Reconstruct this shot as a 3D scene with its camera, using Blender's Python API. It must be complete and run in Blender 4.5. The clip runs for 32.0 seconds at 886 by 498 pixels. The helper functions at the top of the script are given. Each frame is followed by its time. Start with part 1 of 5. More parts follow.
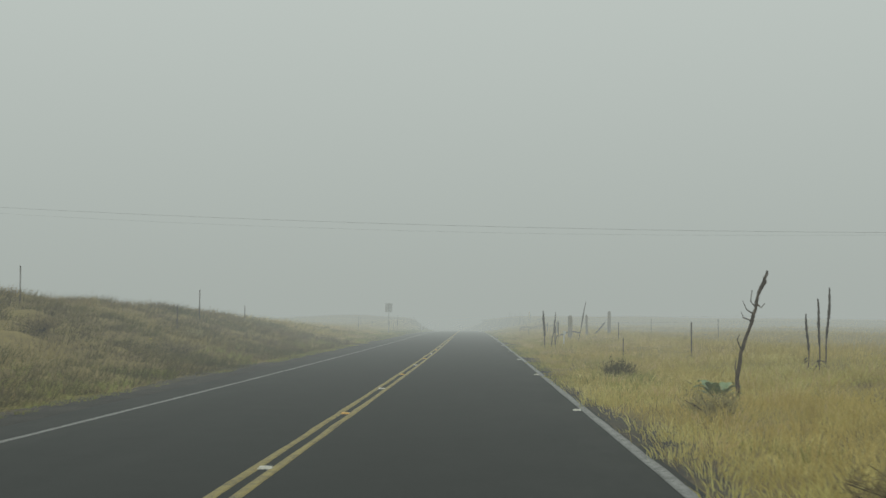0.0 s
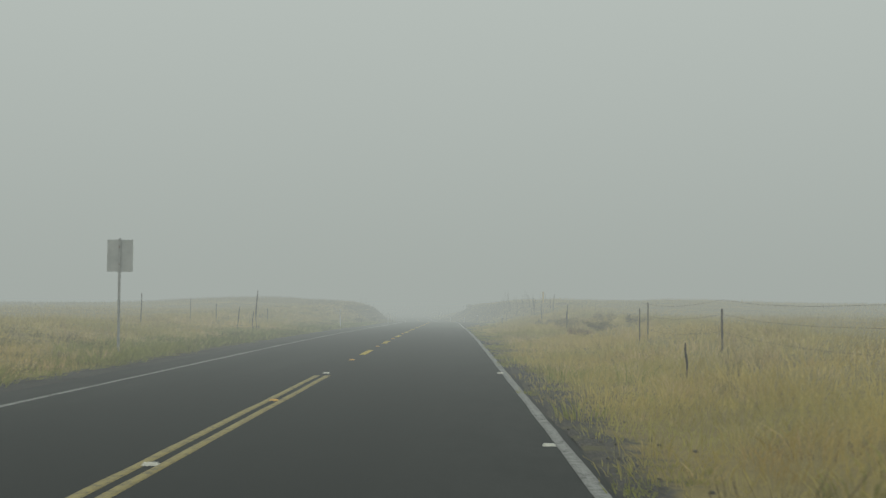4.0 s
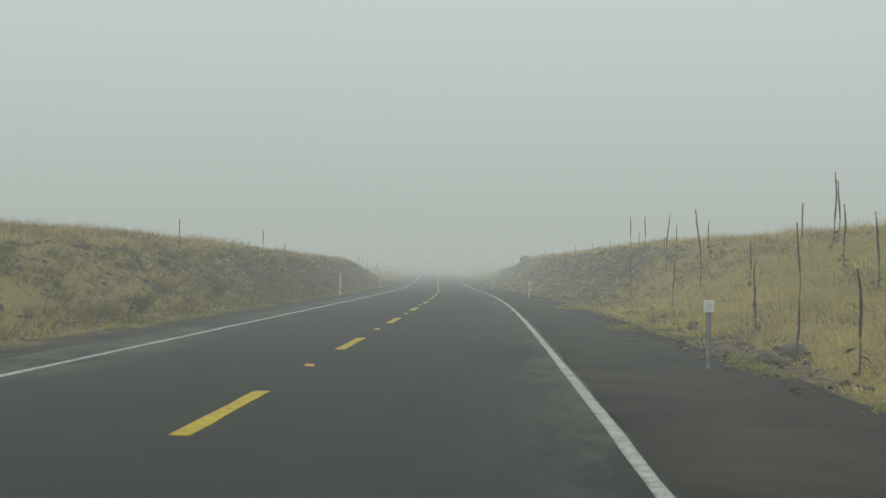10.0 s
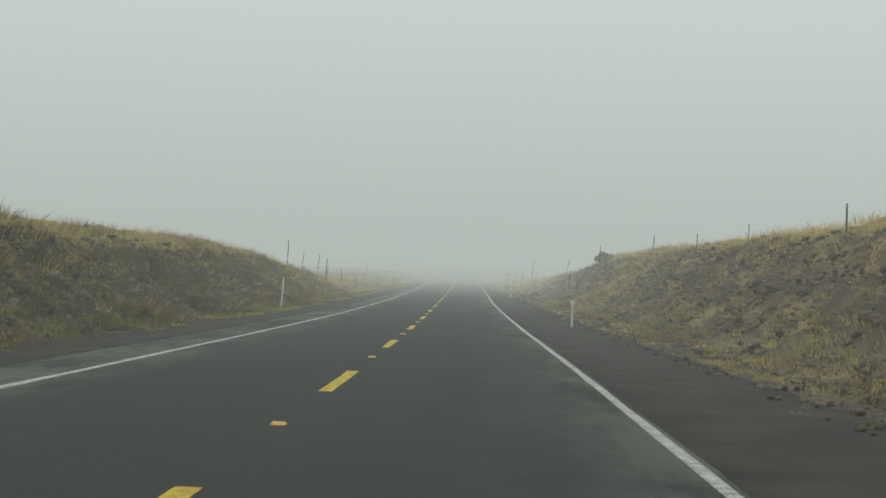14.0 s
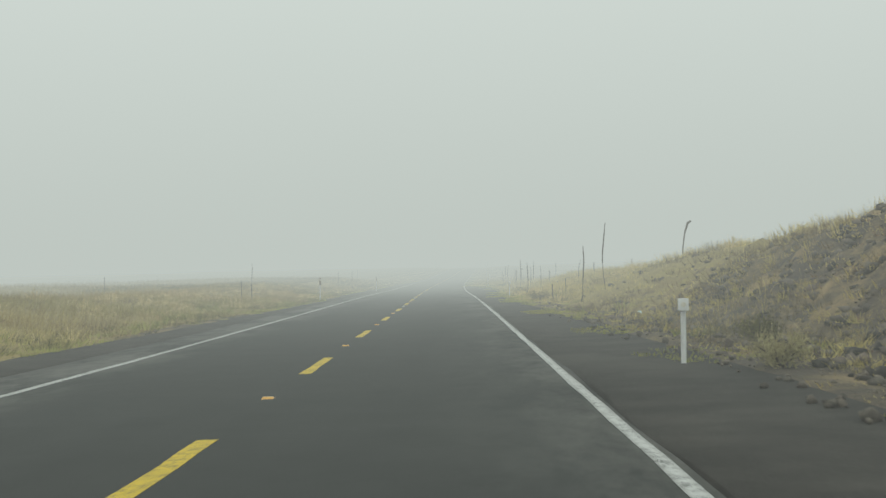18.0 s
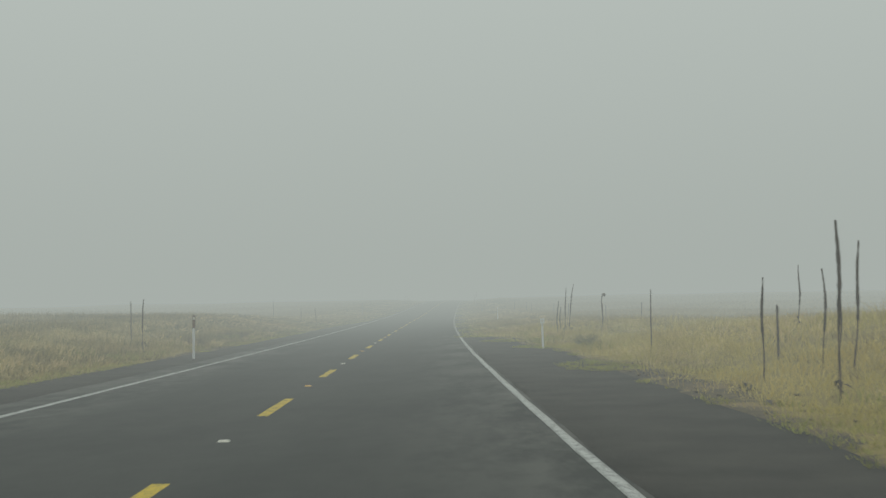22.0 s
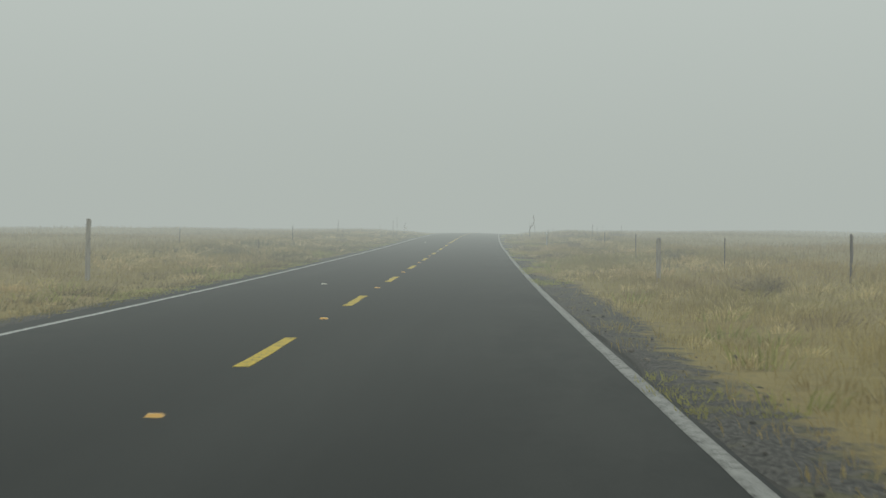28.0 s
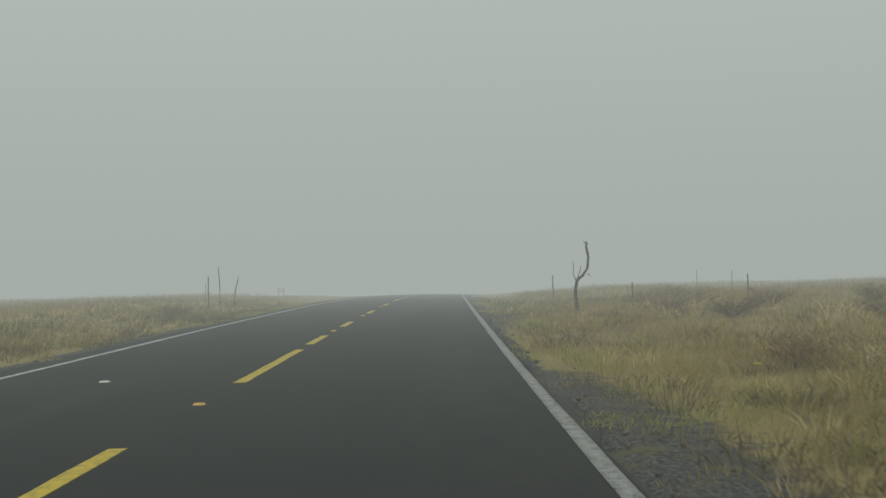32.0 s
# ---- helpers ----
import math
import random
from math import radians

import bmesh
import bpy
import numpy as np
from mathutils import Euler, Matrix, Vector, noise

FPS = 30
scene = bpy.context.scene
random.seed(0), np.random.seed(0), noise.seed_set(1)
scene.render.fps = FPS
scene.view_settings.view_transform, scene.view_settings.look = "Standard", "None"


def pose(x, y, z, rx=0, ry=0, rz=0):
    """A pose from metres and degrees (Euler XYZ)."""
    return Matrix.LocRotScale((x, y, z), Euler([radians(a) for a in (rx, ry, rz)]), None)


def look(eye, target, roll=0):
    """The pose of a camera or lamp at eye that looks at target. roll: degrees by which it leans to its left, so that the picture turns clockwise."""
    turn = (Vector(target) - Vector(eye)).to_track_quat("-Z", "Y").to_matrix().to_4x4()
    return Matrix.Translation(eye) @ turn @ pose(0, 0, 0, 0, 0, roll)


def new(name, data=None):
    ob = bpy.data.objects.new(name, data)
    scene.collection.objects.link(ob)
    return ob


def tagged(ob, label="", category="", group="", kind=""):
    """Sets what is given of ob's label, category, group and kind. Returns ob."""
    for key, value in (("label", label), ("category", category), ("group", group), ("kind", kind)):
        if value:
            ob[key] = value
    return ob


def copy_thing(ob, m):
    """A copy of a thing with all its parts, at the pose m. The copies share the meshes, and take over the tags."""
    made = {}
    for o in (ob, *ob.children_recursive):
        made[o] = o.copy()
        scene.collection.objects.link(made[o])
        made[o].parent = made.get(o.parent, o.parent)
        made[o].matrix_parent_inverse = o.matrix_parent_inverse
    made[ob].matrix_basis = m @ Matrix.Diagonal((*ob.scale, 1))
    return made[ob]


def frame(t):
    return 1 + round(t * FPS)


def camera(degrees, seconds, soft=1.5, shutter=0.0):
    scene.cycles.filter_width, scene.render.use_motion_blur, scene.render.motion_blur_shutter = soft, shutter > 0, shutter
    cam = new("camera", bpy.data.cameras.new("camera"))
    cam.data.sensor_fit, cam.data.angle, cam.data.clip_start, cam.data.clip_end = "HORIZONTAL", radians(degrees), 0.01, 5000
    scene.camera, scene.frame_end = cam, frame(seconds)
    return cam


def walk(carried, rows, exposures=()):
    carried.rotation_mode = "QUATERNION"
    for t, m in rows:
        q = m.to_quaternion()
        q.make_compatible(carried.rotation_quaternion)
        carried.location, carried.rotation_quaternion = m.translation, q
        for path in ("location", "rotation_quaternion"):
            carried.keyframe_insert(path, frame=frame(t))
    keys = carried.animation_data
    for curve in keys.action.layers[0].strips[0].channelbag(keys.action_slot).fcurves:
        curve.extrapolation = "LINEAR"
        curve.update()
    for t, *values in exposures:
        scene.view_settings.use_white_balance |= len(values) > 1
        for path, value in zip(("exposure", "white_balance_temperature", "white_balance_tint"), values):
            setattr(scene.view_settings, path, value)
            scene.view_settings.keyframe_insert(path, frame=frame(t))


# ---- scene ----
cam = camera(38.9, 32.0, soft=1.5, shutter=0.12)

# seconds, east, along, up, then the turn to the left, the tilt up and the lean to the left, in degrees
CAMERA_ROWS = [
    (0.0, 1.77, -1.60, 1.234, 1.47, 2.97, 0.34),
    (0.5, 1.87, 8.19, 1.161, 0.64, 3.14, 0.36),
    (1.0, 1.96, 18.01, 1.093, 1.74, 1.91, 0.27),
    (1.5, 2.00, 28.01, 1.019, 0.03, 1.65, 0.33),
    (2.0, 2.06, 37.89, 0.951, 0.82, 1.49, -0.81),
    (3.0, 2.24, 56.81, 0.860, 0.46, 4.28, -0.76),
    (3.5, 2.31, 66.24, 0.818, 0.30, 3.33, 0.12),
    (5.5, 2.37, 102.92, 0.662, 2.11, 1.54, 0.11),
    (6.0, 2.24, 111.68, 0.620, 2.39, 2.50, -0.07),
    (6.5, 2.18, 120.37, 0.544, 1.65, 0.25, 0.48),
    (7.0, 2.11, 128.92, 0.454, 2.81, 0.81, -0.08),
    (7.5, 2.04, 137.29, 0.371, 2.26, -0.71, 1.20),
    (8.0, 1.95, 145.68, 0.281, 3.69, -1.03, 0.48),
    (8.5, 1.80, 154.32, 0.183, 4.62, 1.30, 0.74),
    (9.0, 1.66, 163.01, 0.080, 2.04, 0.92, 1.41),
    (9.5, 1.59, 171.62, -0.020, 1.86, 0.80, 0.98),
    (10.0, 1.55, 180.23, -0.116, 2.67, 0.28, 0.86),
    (11.0, 1.28, 197.34, -0.306, 2.24, 1.01, 0.54),
    (12.0, 0.59, 214.44, -0.533, 3.02, 0.06, 1.09),
    (12.5, 0.25, 223.16, -0.656, 5.50, 0.42, 2.55),
    (13.0, -0.05, 231.80, -0.785, 5.39, 0.89, 3.50),
    (13.5, -0.27, 240.39, -0.962, 3.73, 0.06, 3.00),
    (14.0, -0.50, 248.97, -1.146, 3.97, 0.63, 2.18),
    (14.5, -0.83, 257.60, -1.306, 4.22, 0.77, 1.59),
    (16.5, -2.46, 293.47, -1.921, 4.63, 0.10, 1.00),
    (17.0, -2.91, 302.19, -2.026, 4.09, -0.39, 0.48),
    (17.5, -3.31, 310.96, -2.108, 4.26, -0.19, 0.03),
    (18.0, -3.71, 319.77, -2.175, 3.04, 0.92, -1.31),
    (18.5, -4.13, 328.54, -2.227, 3.30, 0.08, -0.45),
    (19.0, -4.49, 337.30, -2.260, 3.51, 0.34, -0.02),
    (19.5, -4.81, 345.77, -2.285, 3.30, -0.00, -0.66),
    (20.0, -5.17, 354.59, -2.309, 3.20, -0.06, -0.09),
    (20.5, -5.68, 364.74, -2.379, 3.17, 0.74, 1.09),
    (21.0, -6.25, 374.93, -2.451, 5.03, 0.34, -1.52),
    (21.5, -6.76, 383.93, -2.488, 3.61, 2.06, -0.20),
    (22.0, -7.27, 392.58, -2.532, 1.87, 2.48, -1.17),
    (22.5, -7.77, 401.25, -2.614, 3.25, 4.06, -1.37),
    (23.0, -8.21, 409.87, -2.689, 6.24, 2.85, -1.16),
    (23.5, -8.57, 418.52, -2.716, 4.60, -1.69, -2.53),
    (24.0, -8.93, 427.21, -2.735, 2.96, -0.22, -1.10),
    (24.5, -9.42, 436.14, -2.770, 4.16, 2.11, -0.01),
    (26.5, -10.60, 471.39, -2.808, 3.98, 1.26, -0.36),
    (27.0, -10.88, 480.01, -2.790, 2.58, 0.63, -0.41),
    (27.5, -11.05, 488.61, -2.763, 3.44, 0.59, 0.09),
    (28.0, -11.22, 497.27, -2.723, 2.69, -0.45, 0.38),
    (28.5, -11.42, 506.06, -2.656, 3.84, 1.05, -0.39),
    (29.0, -11.62, 514.92, -2.581, 4.18, 3.57, 0.04),
    (29.5, -11.83, 523.66, -2.539, 0.72, 2.09, 0.10),
    (30.0, -11.99, 532.32, -2.485, 2.55, 5.61, -0.35),
    (30.5, -12.08, 541.02, -2.367, 1.91, 6.47, -0.38),
    (31.0, -12.13, 549.64, -2.237, 1.77, 5.35, -1.02),
    (31.5, -12.16, 557.98, -2.133, 0.78, 3.08, -1.39),
    (32.0, -12.16, 566.31, -2.018, 0.37, 2.11, -1.45),
]

def stand(x, y, z, yaw, tilt, lean):
    a, b = radians(yaw), radians(tilt)
    way = Vector((-math.sin(a) * math.cos(b), math.cos(a) * math.cos(b), math.sin(b)))
    eye = Vector((x, y, z))
    return look(eye, eye + way * 10, lean)

EXPOSURES = [(0.0, -.01), (1.0, .02), (2.0, .10), (3.0, -.13), (6.0, .13), (7.0, .12), (8.0, .20), (9.0, .16), (10.0, .15), (11.0, -.04), (12.0, .07), (13.0, .15), (14.0, .25), (17.0, .48), (18.0, .44), (19.0, .28), (20.0, .26), (21.0, .08), (22.0, .02), (23.0, -.06), (24.0, .09), (24.5, .08), (27.0, .16), (28.0, .16), (29.0, .20), (30.0, .11), (31.0, -.10), (32.0, .0)]
walk(cam, [(t, stand(*p)) for t, *p in CAMERA_ROWS], EXPOSURES)

# ---- daylight inside a fog bank ----
FOG_DENSITY = [(0, .0058), (60, .0080), (100, .0115), (140, .0115), (180, .0090), (225, .0036), (295, .0036), (335, .0085), (385, .0118), (430, .0115), (470, .0122), (515, .0092), (545, .0082), (575, .0085), (612, .0125), (640, .02), (700, .022)]
FOG_LIGHT = [(0, (.382, .42, .393)), (6, (.392, .432, .404)), (14, (.428, .473, .444)), (40, (.545, .60, .57)), (100, (.74, .803, .763))]
world = bpy.data.worlds.new("overcast_fog")
scene.world = world
world.use_nodes = True
wn, wl = world.node_tree.nodes, world.node_tree.links
wn.clear()
w_out = wn.new("ShaderNodeOutputWorld")
w_bg = wn.new("ShaderNodeBackground")
w_sky = wn.new("ShaderNodeTexSky")
w_sky.sky_type, w_sky.sun_disc = "NISHITA", False
w_sky.sun_elevation, w_sky.sun_rotation = radians(50), radians(200)
w_mix = wn.new("ShaderNodeMixRGB")
w_mix.inputs[0].default_value = 0.92
w_mix.inputs[2].default_value = (4.9, 5.45, 5.1, 1)
wl.new(w_sky.outputs[0], w_mix.inputs[1])
wl.new(w_mix.outputs[0], w_bg.inputs[0])
w_bg.inputs[1].default_value = 0.1
wl.new(w_bg.outputs[0], w_out.inputs["Surface"])
# absorption takes the light out of each ray, and the fog's own emission stands in for scattered daylight;
# the bank is thinner in the middle of the drive and brighter towards its top
w_geo = wn.new("ShaderNodeNewGeometry")
w_xyz = wn.new("ShaderNodeSeparateXYZ")
wl.new(w_geo.outputs["Position"], w_xyz.inputs[0])


def fog_ramp(socket, stops, top):
    r = wn.new("ShaderNodeMapRange")
    r.inputs["From Min"].default_value, r.inputs["From Max"].default_value = 0, top
    wl.new(socket, r.inputs[0])
    c = wn.new("ShaderNodeValToRGB")
    while len(c.color_ramp.elements) < len(stops):
        c.color_ramp.elements.new(.5)
    for e, (at, colour) in zip(c.color_ramp.elements, stops):
        e.position, e.color = at / top, (*colour, 1)
    wl.new(r.outputs[0], c.inputs[0])
    return c.outputs[0]


thick = fog_ramp(w_xyz.outputs["Y"], [(y, (d, d, d)) for y, d in FOG_DENSITY], 700)
light = fog_ramp(w_xyz.outputs["Z"], FOG_LIGHT, 100)
w_abs = wn.new("ShaderNodeVolumeAbsorption")
w_abs.inputs["Color"].default_value = (0, 0, 0, 1)
wl.new(thick, w_abs.inputs["Density"])
w_glow = wn.new("ShaderNodeEmission")
wl.new(light, w_glow.inputs[0])
wl.new(thick, w_glow.inputs[1])
w_add = wn.new("ShaderNodeAddShader")
wl.new(w_abs.outputs[0], w_add.inputs[0])
wl.new(w_glow.outputs[0], w_add.inputs[1])
wl.new(w_add.outputs[0], w_out.inputs["Volume"])

# ---- the road's line: metres along, metres east, height ----
ROAD_LINE = [
    (-24, -0.09, 0.19), (0, -0.00, 0.00), (24, 0.06, -0.17), (48, 0.09, -0.31),
    (72, 0.07, -0.42), (96, 0.02, -0.52), (120, -0.07, -0.64), (144, -0.21, -0.84),
    (168, -0.38, -1.11), (192, -0.60, -1.38), (216, -0.98, -1.71), (240, -1.64, -2.11),
    (264, -2.63, -2.54), (288, -3.83, -2.96), (312, -5.07, -3.24), (336, -6.27, -3.41),
    (360, -7.46, -3.55), (384, -8.71, -3.69), (408, -10.02, -3.87), (432, -11.17, -4.00),
    (456, -12.12, -4.06), (480, -12.89, -4.04), (504, -13.47, -3.92), (528, -13.93, -3.73),
    (552, -14.33, -3.45), (576, -14.64, -3.08), (600, -14.74, -2.60), (624, -14.71, -2.19),
    (648, -14.55, -1.94), (672, -14.31, -1.89), (696, -14.00, -2.08), (720, -13.65, -2.52),
    (744, -13.26, -3.20),
]
KS = np.array([r[0] for r in ROAD_LINE], float)
KX = np.array([r[1] for r in ROAD_LINE], float)
KZ = np.array([r[2] for r in ROAD_LINE], float)

def glide(k, q):
    u = (np.asarray(q, float) - KS[0]) / 24.0
    i = np.clip(np.floor(u).astype(int), 1, len(k) - 3)
    u = np.clip(u - i, -.999, 1.999)
    a, b, c, d = k[i - 1], k[i], k[i + 1], k[i + 2]
    return .5 * (2 * b + (c - a) * u + (2 * a - 5 * b + 4 * c - d) * u * u + (3 * b - a - 3 * c + d) * u ** 3)

# rise of each lane towards its edge, in metres for each metre
FALL_L = "-20 -0.006 40 0.001 100 0.000 160 -0.009 220 -0.001 280 0.010 340 0.005 400 0.028 460 0.017 520 0.007 580 0.009 640 -0.010"
FALL_R = "-20 0.000 40 0.008 100 -0.003 160 -0.003 220 0.006 280 0.001 340 0.018 400 0.014 460 0.034 520 -0.001 580 0.008 640 -0.027"

def lerp_row(q, text):
    a = np.array([float(v) for v in text.split()]).reshape(-1, 2)
    return np.interp(q, a[:, 0], a[:, 1])

def place(s, u, h):
    """World points of s along the road, u to its right, h above its crown (arrays)."""
    s, u, h = np.broadcast_arrays(np.asarray(s, float), np.asarray(u, float), np.asarray(h, float))
    t = np.clip(s, -30, 735)
    m = (glide(KX, t + 2) - glide(KX, t - 2)) / 4
    n = np.sqrt(1 + m * m)
    tip = np.where(u < 0, lerp_row(t, FALL_L), lerp_row(t, FALL_R)) * np.minimum(np.abs(u), 5)
    return np.stack([glide(KX, t) + (s - t) * m + u / n, s - u * m / n, glide(KZ, t) + tip + h], -1)

# ---- lie of the land: s runs along the road, u to its right, heights above the road's crown ----
BANK_L = "-40 1.9 30 1.95 50 1.8 75 1.2 100 .6 130 .5 150 .8 170 1.1 200 1.5 230 2.1 265 2.2 300 2.35 318 1.9 330 1.4 350 .7 380 .5 405 .8 430 .6 460 1.1 480 .85 500 .3 620 .3 700 .2"
BANK_R = "-40 .3 80 .4 140 .7 165 1.15 196 2.15 225 2.45 250 2.95 265 3.05 300 3.15 318 3.15 340 2.8 350 2.15 368 1.6 380 1.15 400 1.15 412 1.15 420 .8 435 .4 470 .3 700 .3"
RUN_L = "-40 7 60 7 100 6 140 6 170 5 200 4 230 3.2 300 3.2 325 4 350 6 380 7 700 7"
RUN_R = "-40 6 140 6 170 5.5 230 5 330 5 360 5 400 5 440 6 700 6"
EDGE_L = "-40 4.4 150 4.4 178 4.3 215 4.4 240 4.7 290 4.8 340 5.0 380 4.3 410 5.0 480 4.9 505 3.7 700 3.6"
EDGE_R = "-40 3.45 80 3.35 158 3.2 166 5.0 185 5.35 250 5.35 330 5.1 375 4.5 395 4.9 405 5.5 425 5.7 441 4.6 446 3.62 480 3.62 560 3.55 700 3.5"
TOE_L = "-40 .5 180 .6 220 1.0 300 1.0 340 .5 700 .3"
TOE_R = "-40 1.0 160 .8 200 1.2 340 1.6 400 1.2 440 .8 700 1.2"

def wave(s, u, k, a=0.0):
    return (np.sin(s * .71 * k + 1.3 * np.sin(u * .53 * k + a) + a) * np.cos(u * .83 * k + .9 * np.sin(s * .37 * k) + 2 * a))

def lie(s, u):
    """Height of the ground above the road's crown at s, u."""
    left = u < 0
    a = np.abs(u)
    edge = np.where(left, lerp_row(s, EDGE_L), lerp_row(s, EDGE_R))
    toe = edge + np.where(left, lerp_row(s, TOE_L), lerp_row(s, TOE_R))
    run = np.where(left, lerp_row(s, RUN_L), lerp_row(s, RUN_R))
    top = np.where(left, lerp_row(s, BANK_L), lerp_row(s, BANK_R))
    k = np.clip((a - toe) / run, 0, 1)
    h = top * (0.35 * k + 0.65 * k * k * (3 - 2 * k))
    out = np.clip(a - toe - run, 0, None)
    h = h + np.minimum(out, 40) * .004 * top - np.clip((out - 8) / 60, 0, 1) * top * .35
    h = h + .75 * np.exp(-((s - 212) / 24) ** 2 - ((u + 19) / 8) ** 2)
    h = h + .2 * np.exp(-((s - 333) / 4) ** 2 - ((u - 10.8) / 2.2) ** 2)
    off = np.clip((a - edge) / 1.5, 0, 1)
    rough = np.clip(top / 2.2, .25, 1)
    h = h + off * rough * (.10 * wave(s, u, 1.0) + .06 * wave(s, u, 2.7, 1.1)) + np.clip(out / 10, 0, 1) * .22 * wave(s, u, .17, .4)
    return h - .05 * off


def spot(s, u, up=0.0):
    """One place on the ground."""
    p = place(s, u, lie(np.array(float(s)), np.array(float(u))) + up)
    return Vector([float(v) for v in p])

# ---- materials ----
class Nodes:
    """A small writer of node materials."""
    def __init__(self, name, rough=.9, spec=.2, metal=0.0):
        self.m = bpy.data.materials.new(name)
        self.m.use_nodes = True
        self.t = self.m.node_tree
        self.b = self.t.nodes["Principled BSDF"]
        self.b.inputs["Roughness"].default_value = rough
        self.b.inputs["Specular IOR Level"].default_value = spec
        self.b.inputs["Metallic"].default_value = metal
        self.pos = self.t.nodes.new("ShaderNodeNewGeometry").outputs["Position"]

    def put(self, value, socket):
        if isinstance(value, (int, float)):
            socket.default_value = value
        elif isinstance(value, tuple):
            socket.default_value = (*value, 1) if len(value) == 3 else value
        else:
            self.t.links.new(value, socket)

    def noise(self, scale, detail=4.0, stretch=None, rough=.55):
        n = self.t.nodes.new("ShaderNodeTexNoise")
        n.inputs["Scale"].default_value, n.inputs["Detail"].default_value, n.inputs["Roughness"].default_value = scale, detail, rough
        if stretch:
            p = self.t.nodes.new("ShaderNodeMapping")
            p.inputs["Scale"].default_value = stretch
            self.t.links.new(self.pos, p.inputs[0])
            self.t.links.new(p.outputs[0], n.inputs["Vector"])
        else:
            self.t.links.new(self.pos, n.inputs["Vector"])
        return n.outputs["Fac"]

    def cells(self, scale, feature="F1"):
        n = self.t.nodes.new("ShaderNodeTexVoronoi")
        n.feature = feature
        n.inputs["Scale"].default_value = scale
        self.t.links.new(self.pos, n.inputs["Vector"])
        return n.outputs["Distance"]

    def span(self, value, lo, hi, a=0.0, b=1.0):
        n = self.t.nodes.new("ShaderNodeMapRange")
        for k, v in enumerate((value, lo, hi, a, b)):
            self.put(v, n.inputs[k])
        return n.outputs[0]

    def mix(self, fac, a, b, how="MIX"):
        n = self.t.nodes.new("ShaderNodeMixRGB")
        n.blend_type = how
        self.put(fac, n.inputs[0]), self.put(a, n.inputs[1]), self.put(b, n.inputs[2])
        return n.outputs[0]

    def calc(self, how, a, b):
        n = self.t.nodes.new("ShaderNodeMath")
        n.operation = how
        self.put(a, n.inputs[0]), self.put(b, n.inputs[1])
        return n.outputs[0]

    def field(self, name):
        n = self.t.nodes.new("ShaderNodeAttribute")
        n.attribute_name = name
        return n.outputs["Fac"]

    def island(self):
        return self.t.nodes.new("ShaderNodeNewGeometry").outputs["Random Per Island"]

    def each(self):
        return self.t.nodes.new("ShaderNodeObjectInfo").outputs["Random"]

    def done(self, colour, bump=None, height=.01, strength=.5, rough=None):
        self.put(colour, self.b.inputs["Base Color"])
        if rough is not None:
            self.put(rough, self.b.inputs["Roughness"])
        if bump is not None:
            n = self.t.nodes.new("ShaderNodeBump")
            n.inputs["Strength"].default_value, n.inputs["Distance"].default_value = strength, height
            self.put(bump, n.inputs["Height"])
            self.t.links.new(n.outputs[0], self.b.inputs["Normal"])
        return self.m


def asphalt_mat():
    k = Nodes("asphalt", .9, .18)
    grit, blot, patch = k.noise(90, 3), k.noise(1.6, 5), k.noise(.13, 3)
    streak = k.noise(1.0, 4, (2.2, .06, 1))
    new = k.field("fresh")
    c = k.mix(k.span(blot, .3, .7), (.029, .0315, .0290), (.037, .0398, .0370))
    c = k.mix(k.span(streak, .5, .75, 0, .3), c, (.042, .0445, .0412))
    c = k.mix(k.span(patch, .40, .75, 0, .25), c, (.026, .0282, .026))
    c = k.mix(k.span(grit, .35, .7, 0, .35), c, (.050, .052, .049))
    c = k.mix(new, c, k.mix(k.span(grit, .4, .75, 0, .5), (.0060, .0080, .0072), (.018, .0210, .0195)))
    c = k.mix(k.span(k.noise(.55, 5, (1.1, .07, 1)), .56, .76, 0, .16), c, (.075, .078, .073))
    pale = k.calc("ADD", k.calc("MULTIPLY", k.noise(.8, 6, (1.2, .35, 1), .65), .7), k.calc("MULTIPLY", k.noise(5, 5, (1, .4, 1), .7), .3))
    dust = k.calc("MULTIPLY", k.field("dust"), k.span(pale, .42, .58))
    c = k.mix(dust, c, (.125, .124, .112))
    return k.done(c, k.calc("ADD", grit, k.noise(14, 3)), .006, .35)


def shoulder_mat():
    k = Nodes("cinder_shoulder", .95, .15)
    grit, blot = k.noise(60, 4), k.noise(1.1, 6)
    c = k.mix(k.span(blot, .35, .68), (.029, .0275, .0245), (.053, .0495, .043))
    c = k.mix(k.span(grit, .5, .75, 0, .6), c, (.098, .092, .082))
    c = k.mix(k.span(k.noise(.35, 4), .55, .7, 0, .5), c, (.070, .066, .058))
    return k.done(c, grit, .01, .6)


def paint_mat(name, colour, worn):
    k = Nodes(name, .75, .3)
    wear = k.span(k.calc("ADD", k.noise(11, 6), k.noise(70, 2)), .95, 1.25, 0, worn)
    c = k.mix(k.span(k.noise(3, 4), .3, .7, 0, .3), colour, tuple(v * .72 for v in colour))
    return k.done(k.mix(wear, c, (.06, .06, .056)), k.noise(80, 2), .002, .3)


